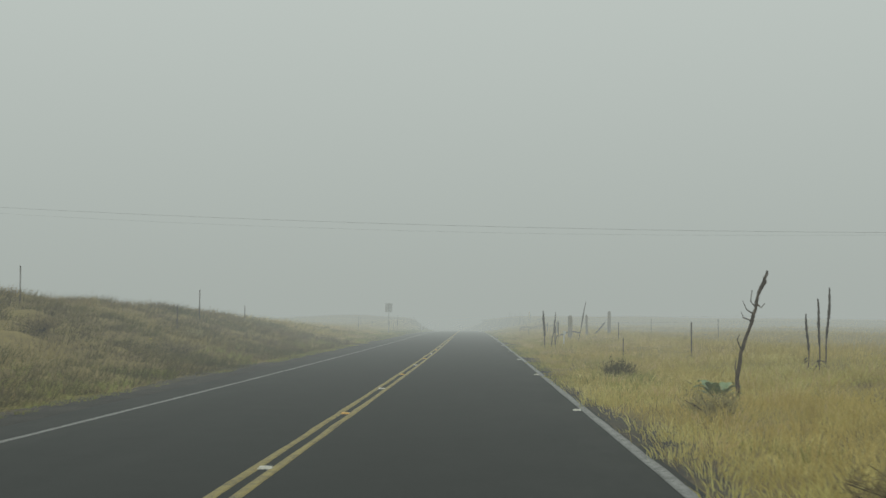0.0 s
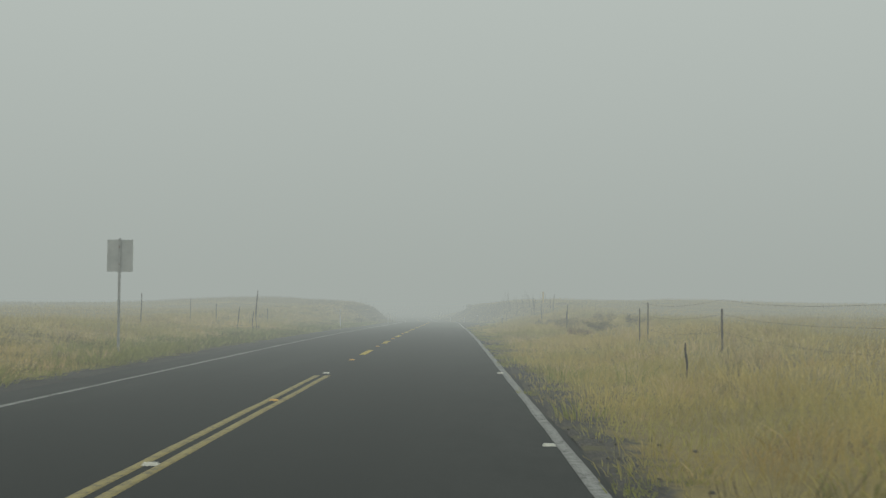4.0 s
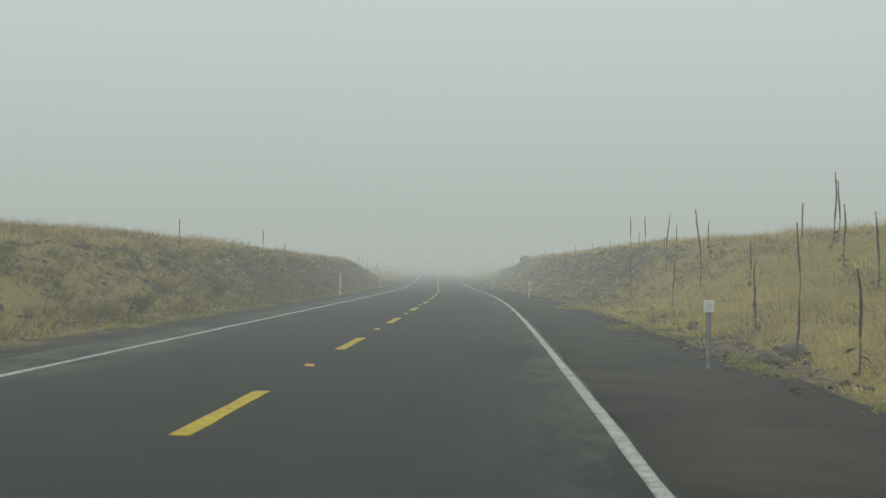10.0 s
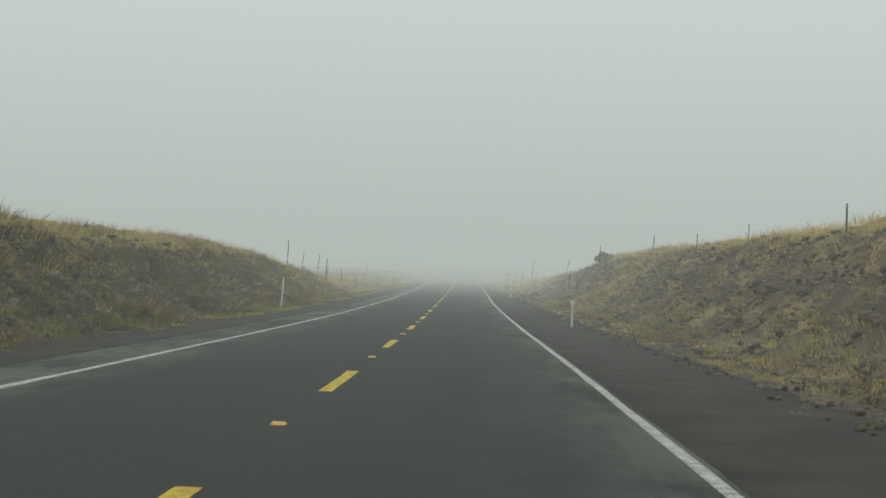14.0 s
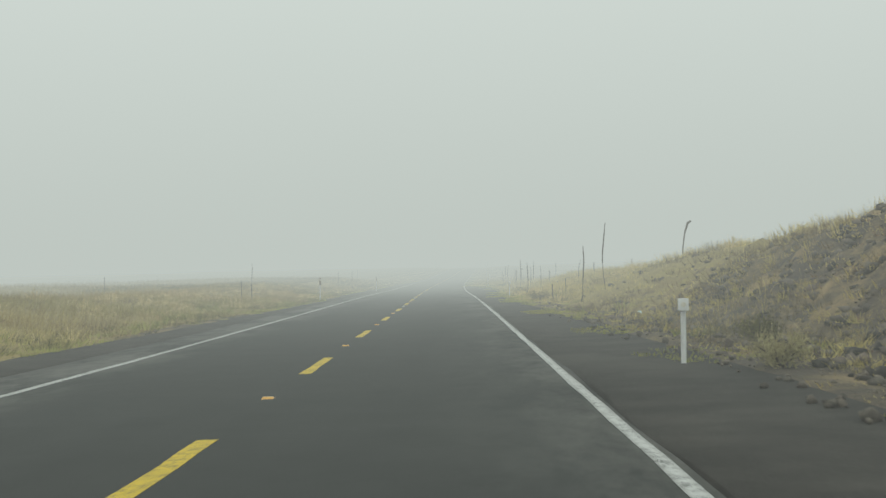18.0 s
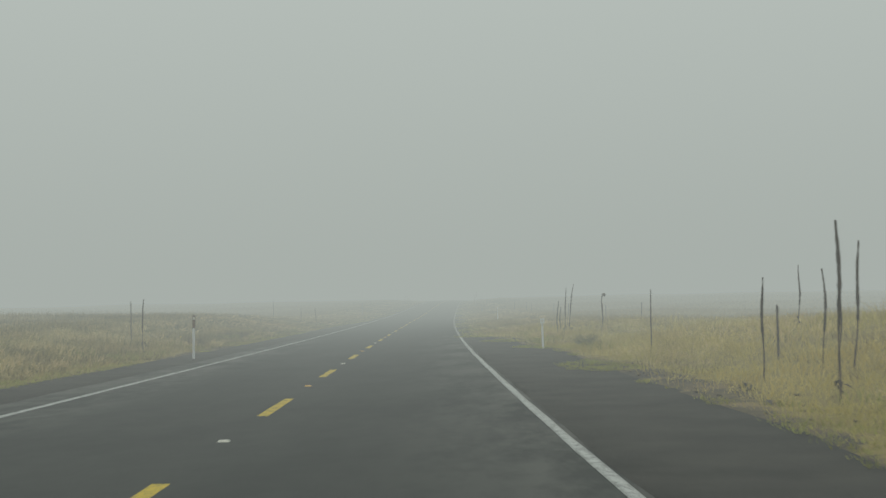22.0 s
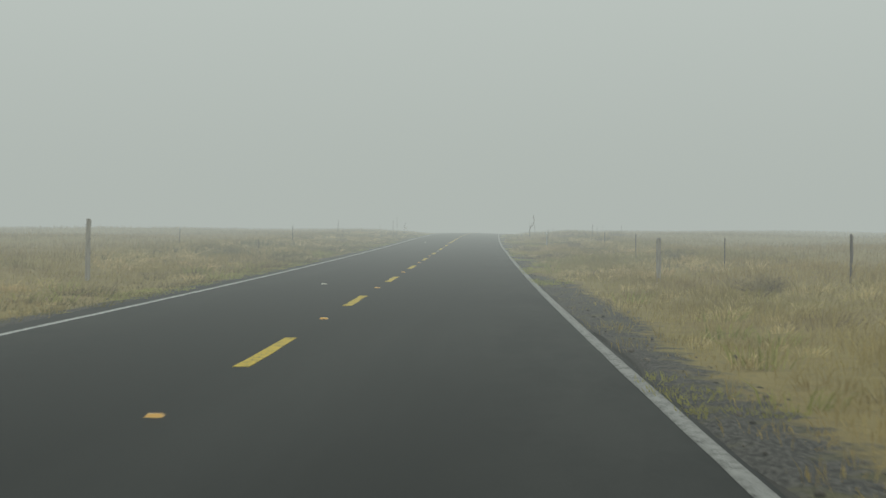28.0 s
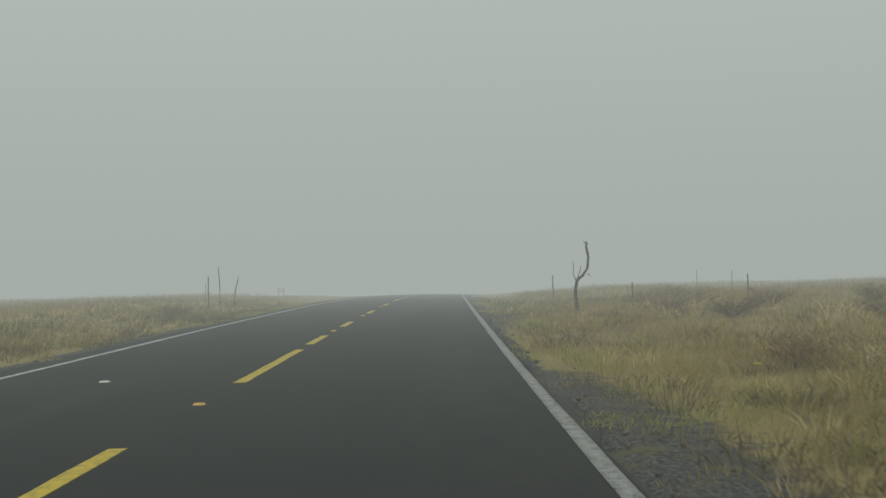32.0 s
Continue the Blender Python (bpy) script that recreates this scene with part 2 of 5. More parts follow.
def ground_mat():
    k = Nodes("dry_soil", .97, .1)
    fine, mid, far = k.noise(35, 5), k.noise(3.2, 5), k.noise(.22, 4)
    straw = k.mix(k.span(mid, .3, .7), (.165, .128, .056), (.29, .228, .088))
    straw = k.mix(k.span(far, .4, .65, 0, .6), straw, (.25, .21, .075))
    straw = k.mix(k.span(fine, .45, .7, 0, .5), straw, (.38, .30, .135))
    cinder = k.mix(k.span(fine, .35, .7), (.045, .038, .030), (.13, .106, .078))
    brown = k.mix(k.span(k.noise(12, 4), .35, .68), (.10, .075, .043), (.24, .185, .10))
    cinder = k.mix(k.span(k.noise(.75, 5), .46, .60, 0, .85), cinder, brown)
    cinder = k.mix(k.span(k.noise(.42, 4, (1, 1, 2.5)), .54, .68, 0, .8), cinder, (.36, .265, .135))
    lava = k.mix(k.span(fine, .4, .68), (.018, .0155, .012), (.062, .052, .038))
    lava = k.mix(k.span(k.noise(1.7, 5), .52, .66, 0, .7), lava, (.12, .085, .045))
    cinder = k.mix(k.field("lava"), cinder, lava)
    cov = k.span(k.calc("ADD", k.field("cinder"), k.calc("MULTIPLY", k.calc("SUBTRACT", mid, .5), 1.1)), .32, .55)
    gravel = k.mix(k.span(k.noise(28, 3), .42, .62), (.030, .029, .027), (.125, .118, .107))
    gravel = k.mix(k.span(k.noise(2.1, 4), .52, .66, 0, .7), gravel, (.12, .11, .05))
    cinder = k.mix(k.field("gravel"), cinder, gravel)
    return k.done(k.mix(cov, straw, cinder), k.calc("ADD", fine, mid), .025, .5)


def blade_mat(name, pale, deep, green, green_share=.5):
    k = Nodes(name, .8, .15)
    r = k.island()
    c = k.mix(r, deep, pale)
    c = k.mix(k.calc("MULTIPLY", k.span(k.noise(.16, 3), .46, .64), green_share), c, green)
    c = k.mix(k.span(k.noise(.9, 4), .48, .68, 0, .75), c, (deep[0] * .60, deep[1] * .56, deep[2] * .5))
    c = k.mix(k.span(k.noise(.33, 5), .54, .68, 0, .5), c, (deep[0] * .85, deep[1] * .66, deep[2] * .6))
    c = k.mix(k.span(k.noise(.07, 2), .45, .6, 0, .35), c, (pale[0] * .95, pale[1] * .84, pale[2] * .7))
    k.b.inputs["Specular IOR Level"].default_value = .1
    thin = k.t.nodes.new("ShaderNodeBsdfTranslucent")
    k.put(c, thin.inputs[0])
    both = k.t.nodes.new("ShaderNodeMixShader")
    both.inputs[0].default_value = .35
    k.t.links.new(k.b.outputs[0], both.inputs[1])
    k.t.links.new(thin.outputs[0], both.inputs[2])
    k.t.links.new(both.outputs[0], k.t.nodes["Material Output"].inputs["Surface"])
    return k.done(c)


def plain_mat(name, a, b, scale=8.0, rough=.85, spec=.2, metal=0.0, stretch=None, bump=.004):
    k = Nodes(name, rough, spec, metal)
    n = k.noise(scale, 5, stretch)
    c = k.mix(k.span(n, .32, .7), a, b)
    c = k.mix(k.span(k.each(), 0, 1, 0, .35), c, tuple(v * .6 for v in a))
    return k.done(c, k.noise(scale * 4, 3, stretch), bump, .6)


def rock_mat():
    k = Nodes("lava_rock", .92, .2)
    r = k.island()
    c = k.mix(r, (.030, .027, .024), (.18, .152, .12))
    c = k.mix(k.span(k.noise(9, 5), .5, .72, 0, .6), c, (.22, .20, .155))
    c = k.mix(k.span(k.noise(.35, 3), .56, .7, 0, .5), c, (.16, .095, .058))
    return k.done(c, k.noise(25, 5), .02, .8)


ASPHALT, SHOULDER, SOIL = asphalt_mat(), shoulder_mat(), ground_mat()
YELLOW = paint_mat("yellow_road_paint", (.60, .43, .02), .8)
OLD_YELLOW = paint_mat("faded_yellow_road_paint", (.36, .29, .10), .9)
OLD_WHITE = paint_mat("old_grey_white_paint", (.30, .30, .285), 1.0)
WHITE = paint_mat("white_road_paint", (.50, .51, .49), .9)
STRAW = blade_mat("dry_grass_blades", (.78, .665, .27), (.46, .37, .115), (.39, .375, .095), .65)
# DULL and DULL_FIELD: darker, duller versions of STRAW and FIELD, used by stretch
DULL = blade_mat("dull_grass_blades", (.52, .42, .17), (.28, .215, .073), (.27, .24, .07), .7)
BLEACHED = blade_mat("bleached_grass_blades", (.84, .71, .41), (.56, .445, .19), (.43, .385, .14), .5)
FIELD = blade_mat("field_grass_blades", (.68, .56, .215), (.42, .33, .10), (.38, .335, .09), .55)
DULL_FIELD = blade_mat("dull_field_grass_blades", (.45, .35, .145), (.26, .195, .07), (.25, .21, .065), .55)
LIME = blade_mat("pale_lime_grass_blades", (.88, .82, .38), (.60, .54, .19), (.56, .57, .16), .6)
GREEN = blade_mat("green_tussock_blades", (.50, .50, .16), (.17, .19, .05), (.24, .27, .06), .6)
OLIVE = blade_mat("dark_olive_brush", (.25, .215, .075), (.085, .073, .028), (.145, .155, .045), .7)
RUSSET = blade_mat("russet_brush_twigs", (.36, .235, .135), (.17, .11, .062), (.15, .13, .06), .5)
MOSS = blade_mat("green_verge_blades", (.50, .49, .15), (.27, .28, .065), (.35, .37, .08), .6)
SHRUB_LEAF = blade_mat("olive_brown_shrub_sprigs", (.44, .36, .20), (.24, .195, .105), (.27, .26, .11), .6)
BRUSH = blade_mat("brown_brush_twigs", (.30, .235, .14), (.13, .10, .06), (.17, .165, .07), .6)
ROCK = rock_mat()
DARK_WOOD = plain_mat("weathered_dark_wood", (.055, .045, .038), (.15, .125, .105), 6, stretch=(6, 6, .6))
GREY_WOOD = plain_mat("silvered_grey_wood", (.24, .22, .19), (.46, .43, .38), 6, stretch=(6, 6, .5), bump=.008)
STALK = plain_mat("dead_stalk", (.055, .042, .032), (.14, .105, .075), 14)
SEED = plain_mat("dry_seed_head", (.030, .023, .018), (.095, .07, .05), 40, bump=.01)
PALE_STALK = plain_mat("green_yellow_stalk", (.26, .25, .07), (.45, .41, .13), 14)
LEAF = plain_mat("grey_green_leaf", (.20, .28, .14), (.38, .45, .28), 9, .8)
BUSH_LEAF = blade_mat("bush_leaves", (.50, .45, .25), (.27, .24, .12), (.33, .33, .15), .5)
POST_WHITE = plain_mat("white_post_paint", (.76, .77, .76), (.86, .87, .85), 5, .6, .4, bump=.001)
SIGN_BACK = plain_mat("dull_aluminium", (.40, .415, .41), (.52, .53, .52), 5, .6, .4, bump=.001)
GALV = plain_mat("galvanised_steel", (.30, .31, .31), (.47, .48, .48), 12, .5, .5, .6, bump=.001)
RUST = plain_mat("rusted_steel", (.10, .055, .032), (.24, .15, .095), 18, .9, .2)
AMBER = plain_mat("amber_reflector", (.75, .38, .05), (.85, .55, .14), 30, .35, .5, bump=.001)
CLEAR = plain_mat("white_reflector", (.62, .60, .50), (.80, .78, .70), 30, .35, .5, bump=.001)
MARK_YELLOW = plain_mat("yellow_marker_plastic", (.78, .52, .03), (.86, .60, .05), 6, .5, .4, bump=.001)
RED = plain_mat("red_band", (.45, .06, .03), (.55, .10, .05), 6, .5, .4, bump=.001)
WIRE = plain_mat("dull_wire", (.045, .045, .045), (.11, .10, .095), 30, .6, .4, .5, bump=.001)
FLOWER = plain_mat("yellow_petals", (.75, .55, .02), (.85, .68, .06), 20, .7)
PLASTIC = plain_mat("pale_blue_plastic", (.45, .68, .72), (.75, .82, .83), 12, .4, .5)

# ---- mesh helpers ----
def link_mesh(name, me, material, parent=None, label=""):
    me.materials.append(material)
    ob = new(name, me)
    if parent is not None:
        ob.parent = parent
    if label:
        ob["label"] = label
    return ob


def raw(name, verts, faces, material, parent=None, label="", smooth=False):
    me = bpy.data.meshes.new(name)
    me.from_pydata([tuple(v) for v in verts], [], [tuple(f) for f in faces])
    me.update()
    if smooth:
        me.shade_smooth()
    return link_mesh(name, me, material, parent, label)


def bulk(name, verts, faces, material, smooth=False):
    """A large mesh of faces with one number of corners, from arrays."""
    verts, faces = np.ascontiguousarray(verts, np.float32), np.ascontiguousarray(faces, np.int32)
    me = bpy.data.meshes.new(name)
    n, c = faces.shape
    me.vertices.add(len(verts))
    me.vertices.foreach_set("co", verts.ravel())
    me.loops.add(n * c)
    me.loops.foreach_set("vertex_index", faces.ravel())
    me.polygons.add(n)
    me.polygons.foreach_set("loop_start", np.arange(0, n * c, c, dtype=np.int32))
    me.update(calc_edges=True)
    if smooth:
        me.shade_smooth()
    return link_mesh(name, me, material)


def field_values(ob, name, values):
    a = ob.data.attributes.new(name, "FLOAT", "POINT")
    a.data.foreach_set("value", np.ascontiguousarray(values, np.float32))


def sheet_faces(rows, cols):
    i = np.arange(rows - 1)[:, None] * cols + np.arange(cols - 1)[None]
    return np.stack([i, i + 1, i + cols + 1, i + cols], -1).reshape(-1, 4)


def part(name, bm, material, parent, label=""):
    me = bpy.data.meshes.new(name)
    bm.to_mesh(me)
    bm.free()
    return link_mesh(name, me, material, parent, label)


def box_bm(sx, sy, sz, at=(0, 0, 0), bevel=0.0):
    bm = bmesh.new()
    bmesh.ops.create_cube(bm, size=1, matrix=Matrix.Translation(at) @ Matrix.Diagonal((sx, sy, sz, 1)))
    if bevel:
        bmesh.ops.bevel(bm, geom=bm.edges[:], offset=bevel, segments=1, affect="EDGES", profile=.5)
    return bm


def tube(points, radii, sides=7, jitter=0.0, rng=None, cap=True):
    """Vertices and faces of a tapered tube along points."""
    pts = [Vector(p) for p in points]
    vs, fs = [], []
    for i, p in enumerate(pts):
        d = (pts[min(i + 1, len(pts) - 1)] - pts[max(i - 1, 0)]).normalized()
        a = d.cross(Vector((.31, .95, .05))).normalized()
        b = d.cross(a)
        for k in range(sides):
            w = 2 * math.pi * k / sides
            r = radii[i] * (1 + (rng.uniform(-jitter, jitter) if rng else 0))
            vs.append(p + (a * math.cos(w) + b * math.sin(w)) * r)
    for i in range(len(pts) - 1):
        for k in range(sides):
            j = (k + 1) % sides
            fs.append((i * sides + k, i * sides + j, (i + 1) * sides + j, (i + 1) * sides + k))
    if cap:
        fs.append(tuple(range(sides - 1, -1, -1)))
        fs.append(tuple(range((len(pts) - 1) * sides, len(pts) * sides)))
    return vs, fs


def thing(name, at, label, category, group="", turn=0.0):
    ob = new(name)
    ob.empty_display_size = .1
    ob.matrix_basis = Matrix.Translation(at) @ Matrix.Rotation(turn, 4, "Z")
    return tagged(ob, label, category, group)

# ---- ground: one sheet out to the horizon ----
rng = np.random.default_rng(4)
cols = np.unique(np.round(np.concatenate([-np.array([1500, 700, 320, 160, 100, 75, 60, 50]), np.arange(-44, -16, 2.0), np.arange(-16, -3.0, .35), np.array([-2.5, -1, 1, 2.5]),
                          np.arange(3.05, 16, .35), np.arange(16, 46, 2.0), np.array([50, 60, 75, 100, 160, 320, 700, 1500])]), 3))
rows_s = np.concatenate([np.array([-900, -400, -200, -100, -60]), np.arange(-40, 0, 4.0), np.arange(0, 660, .8), np.arange(660, 740, 5.0), np.array([760, 800, 880, 1000, 1300, 2000])])
S, U = np.meshgrid(rows_s, cols, indexing="ij")
Hh = lie(S, U)
A = np.abs(U)
E = np.where(U < 0, lerp_row(S, EDGE_L), lerp_row(S, EDGE_R))
slope = np.clip((A - E - .6) / 2, 0, 1) * (A < E + 9)
Hh = Hh + slope * np.clip(np.where(U < 0, lerp_row(S, BANK_L), lerp_row(S, BANK_R)) - .9, 0, 1.5) * .06 * rng.standard_normal(S.shape)
Hh = Hh - .10 * (A < E - .05) - 1.0 * np.clip(-np.abs(A) + 2.9, 0, .15)
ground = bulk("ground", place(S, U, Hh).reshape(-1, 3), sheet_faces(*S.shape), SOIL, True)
tagged(ground, "rolling dry grassland soil with dark cinder along the road", "ground", kind="structure")
BARE_L = "-40 .1 150 .1 190 .2 222 .42 240 .6 300 .6 318 .35 345 .1 700 0"
BARE_R = "-40 -.3 30 -.2 42 .1 90 .2 105 .5 140 .4 165 .2 190 .12 215 .1 228 .25 246 .72 300 .7 308 .45 320 .45 328 .75 345 .7 352 .45 365 .12 385 .1 400 .12 425 .15 445 .3 470 .6 540 .55 556 .15 700 .1"

def bare(s, u):
    """How far cinder and rock, not grass, cover the ground."""
    a = np.abs(u)
    e = np.where(u < 0, lerp_row(s, EDGE_L), lerp_row(s, EDGE_R))
    toe = np.where(u < 0, lerp_row(s, TOE_L), lerp_row(s, TOE_R))
    run = np.where(u < 0, lerp_row(s, RUN_L), lerp_row(s, RUN_R))
    top = np.where(u < 0, lerp_row(s, BANK_L), lerp_row(s, BANK_R))
    amount = np.where(u < 0, lerp_row(s, BARE_L), lerp_row(s, BARE_R))
    d = a - e
    verge = np.clip(1.15 - d / (toe + .3), 0, 1)
    face = np.where(top > 1.25, amount * np.clip((toe + run * .95 - d) / .8, 0, 1), 0)
    verge = verge * np.clip(.35 + amount + .55 * wave(s, u, .33, .8), 0, 1)
    return np.clip(np.maximum(verge, face) + (d < .15), 0, 1)

field_values(ground, "cinder", bare(S, U).ravel())
stony = lerp_row(S, "-40 .6 40 .8 158 .9 190 .3 440 .3 460 1 700 1") * np.clip((lerp_row(S, EDGE_R) + 2.8 - np.abs(U)) / .8, 0, 1)
field_values(ground, "gravel", stony.ravel())
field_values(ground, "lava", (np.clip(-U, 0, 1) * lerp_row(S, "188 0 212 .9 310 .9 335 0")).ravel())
# unseen transparent ring that keeps rays finite, so the fog's brightness ramp works
n = 96
ring = np.array([[900 * math.cos(2 * math.pi * k / n), 300 + 900 * math.sin(2 * math.pi * k / n), z] for z in (-30, 330) for k in range(n)])
shell = bpy.data.materials.new("fully_clear")
shell.use_nodes = True
shell.node_tree.nodes.remove(shell.node_tree.nodes["Principled BSDF"])
h_clear = shell.node_tree.nodes.new("ShaderNodeBsdfTransparent")
shell.node_tree.links.new(h_clear.outputs[0], shell.node_tree.nodes["Material Output"].inputs["Surface"])
tagged(raw("backdrop", ring, [(k, (k + 1) % n, n + (k + 1) % n, n + k) for k in range(n)], shell), "unseen clear ring that bounds rays through the fog", "fog", kind="structure")

# ---- road, shoulders and their paint ----
LINE_R = "-40 3.30 0 3.29 80 3.23 160 2.91 240 2.96 320 2.93 400 3.26 480 3.45 560 3.43 640 3.10"
LINE_L = "-40 3.08 80 3.02 160 2.83 240 2.92 320 2.78 400 3.09 480 3.28 560 3.27 640 3.11"
rs = np.concatenate([np.arange(-60, 740, 1.0)])
def strip(name, left, right, n, lift, material, label, category, skirt=.12, wander=.0, seed=1):
    """A paved strip between two lines, with its edges turned down."""
    g = np.random.default_rng(seed)
    k = np.linspace(0, 1, n)
    lo, hi = left(rs), right(rs)
    lo = lo + wander * np.convolve(g.standard_normal(len(rs)), np.ones(3) / 3, "same")
    hi = hi + wander * np.convolve(g.standard_normal(len(rs)), np.ones(3) / 3, "same")
    u = lo[:, None] + (hi - lo)[:, None] * k
    u = np.concatenate([lo[:, None] - .03, u, hi[:, None] + .03], 1)
    h = np.full(u.shape, lift)
    h[:, 0] = h[:, -1] = lift - skirt
    s = np.repeat(rs[:, None], u.shape[1], 1)
    ob = bulk(name, place(s, u, h).reshape(-1, 3), sheet_faces(*u.shape), material, False)
    tagged(ob, label, category, kind="structure")
    return ob, s, u

road, s_, u_ = strip("road", lambda s: -np.minimum(lerp_row(s, EDGE_L), 3.75), lambda s: lerp_row(s, LINE_R) + .10, 9, 0.0, ASPHALT,
                     "worn dark grey asphalt road with two lanes", "road", wander=.03)
fresh = np.clip((s_ - 440) / 40, 0, 1) * .85 + np.clip((165 - s_) / 25, 0, 1) * (.32 + .48 * np.clip((s_ - 50) / 40, 0, 1))
field_values(road, "fresh", fresh.ravel())
dusty = np.clip((np.abs(u_) - 2.0) / 1.0, 0, 1) * (.75 * np.clip((s_ - 150) / 20, 0, 1) * np.clip((450 - s_) / 15, 0, 1) + .12)
dusty = np.maximum(dusty, .12 * np.clip((s_ - 335) / 30, 0, 1) * np.clip((445 - s_) / 25, 0, 1))
field_values(road, "dust", dusty.ravel())
strip("road_shoulder", lambda s: lerp_row(s, LINE_R) + .085, lambda s: np.maximum(lerp_row(s, EDGE_R), lerp_row(s, LINE_R) + .14), 4, -.012, SHOULDER,
      "dark brown cinder shoulder beside the asphalt", "shoulder", wander=.10, seed=2)
strip("road_shoulder", lambda s: -np.maximum(lerp_row(s, EDGE_L), 3.8), lambda s: -np.minimum(lerp_row(s, EDGE_L), 3.74) + .02, 4, -.012, SHOULDER,
      "dark brown cinder shoulder beside the asphalt", "shoulder", wander=.10, seed=3)


def ribbon(s0, s1, u, width, lift, step=2.0, ragged=0.0, seed=1):
    """Vertices and faces of a thin painted line with real thickness."""
    n = max(2, int((s1 - s0) / step) + 1)
    g = np.random.default_rng(seed)
    s = np.linspace(s0, s1, n)
    uu = u(s) if callable(u) else np.full(n, float(u))
    width = width(s) if callable(width) else width
    e1, e2 = ragged * g.standard_normal(n), ragged * g.standard_normal(n)
    top = [place(s, uu - width / 2 + e1, lift), place(s, uu + width / 2 + e2, lift)]
    low = [place(s, uu - width / 2 + e1, -.004), place(s, uu + width / 2 + e2, -.004)]
    v = np.stack([low[0], top[0], top[1], low[1]], 1).reshape(-1, 3)
    f = sheet_faces(n, 4)
    ends = np.array([[3, 2, 1, 0], [4 * n - 4, 4 * n - 3, 4 * n - 2, 4 * n - 1]])
    return v, np.concatenate([f, ends])


for a0, a1, wide, paint in ((-55, 100, .11, OLD_WHITE), (100, 158, .115, OLD_WHITE), (158, 446, .10, WHITE), (446, 735, .125, OLD_WHITE)):
    v, f = ribbon(a0, a1, lambda s: lerp_row(s, LINE_R), wide, .005, 1.0, .004, 5)
    tagged(bulk("edge_line", v, f, paint), "worn greyish white edge line painted on the asphalt", "road line", kind="structure")
for a0, a1, wide, paint in ((-55, 150, .075, OLD_WHITE), (150, 735, .095, WHITE)):
    v, f = ribbon(a0, a1, lambda s: -lerp_row(s, LINE_L), wide, .005, 1.0, .006, 6)
    tagged(bulk("edge_line", v, f, paint), "worn white edge line painted on the asphalt", "road line", kind="structure")
for side in (-.09, .09):
    v, f = ribbon(-55, 97, side, .085, .005, 1.0, .006, 7)
    tagged(bulk("double_yellow_line", v, f, OLD_YELLOW), "faded yellow solid centre line on the asphalt", "road line", "double centre line")

centre_line = tagged(new("broken_centre_line"), "broken yellow centre line of painted dashes", "road line", kind="structure")
DASH0, CYCLE, DASH = 5.569, 9.144, 3.05
for k in range(11, 79):
    s0 = DASH0 + k * CYCLE
    s1 = s0 + DASH
    if k == 63:
        s0, s1 = s0 - .6, s1 + 2.4
    if k == 64:
        s0 = s0 - 2.2
        s1 = s0 + 2.9
    if k > 64:
        s0, s1 = s0 - 4.5, s1 - 4.8
    v, f = ribbon(s0, s1, 0.0, .14, .006, .6, .006, 20 + k)
    raw("dash", v, f, YELLOW, centre_line)

# raised pavement markers
def marker(s, u, lens):
    bm = bmesh.new()
    w, l, t = .058, .05, .020
    vs = [bm.verts.new(c) for c in ((-w, -l, 0), (w, -l, 0), (w, l, 0), (-w, l, 0), (-w * .8, -l * .35, t), (w * .8, -l * .35, t), (w * .8, l * .35, t), (-w * .8, l * .35, t))]
    for q in ((3, 2, 1, 0), (4, 5, 6, 7), (1, 2, 6, 5), (2, 3, 7, 6), (3, 0, 4, 7), (0, 1, 5, 4)):
        bm.faces.new([vs[i] for i in q])
    p = Vector([float(c) for c in place(s, u, .004)])
    ob = thing("road_marker", p, "small raised reflective pavement marker glued to the asphalt", "road marker", "road markers")
    part("base", bm, lens, ob)
    bm = box_bm(w * 1.7, .006, t * .7, (0, -l * .68, t * .5))
    bmesh.ops.rotate(bm, verts=bm.verts, cent=(0, -l * .68, t * .5), matrix=Matrix.Rotation(-.55, 3, "X"))
    part("reflector", bm, lens, ob, "bright reflector face")

for k in range(15):
    marker(8.92 + 6.34 * k, 0.0, AMBER if k % 2 else CLEAR)
for k in range(9):
    marker(4.3 + 11.75 * k, 3.17 - .012 * k, CLEAR)
for k in list(range(10, 63)) + list(range(64, 74)):
    marker(DASH0 + CYCLE * k + (6.1 if k < 63 else 2.5), 0.0, CLEAR if 38 <= k < 50 and k % 2 or k == 60 else AMBER)
for s, u in ((490.0, -3.57), (525.1, -1.3), (581.4, -1.68)):
    marker(s, u, CLEAR)

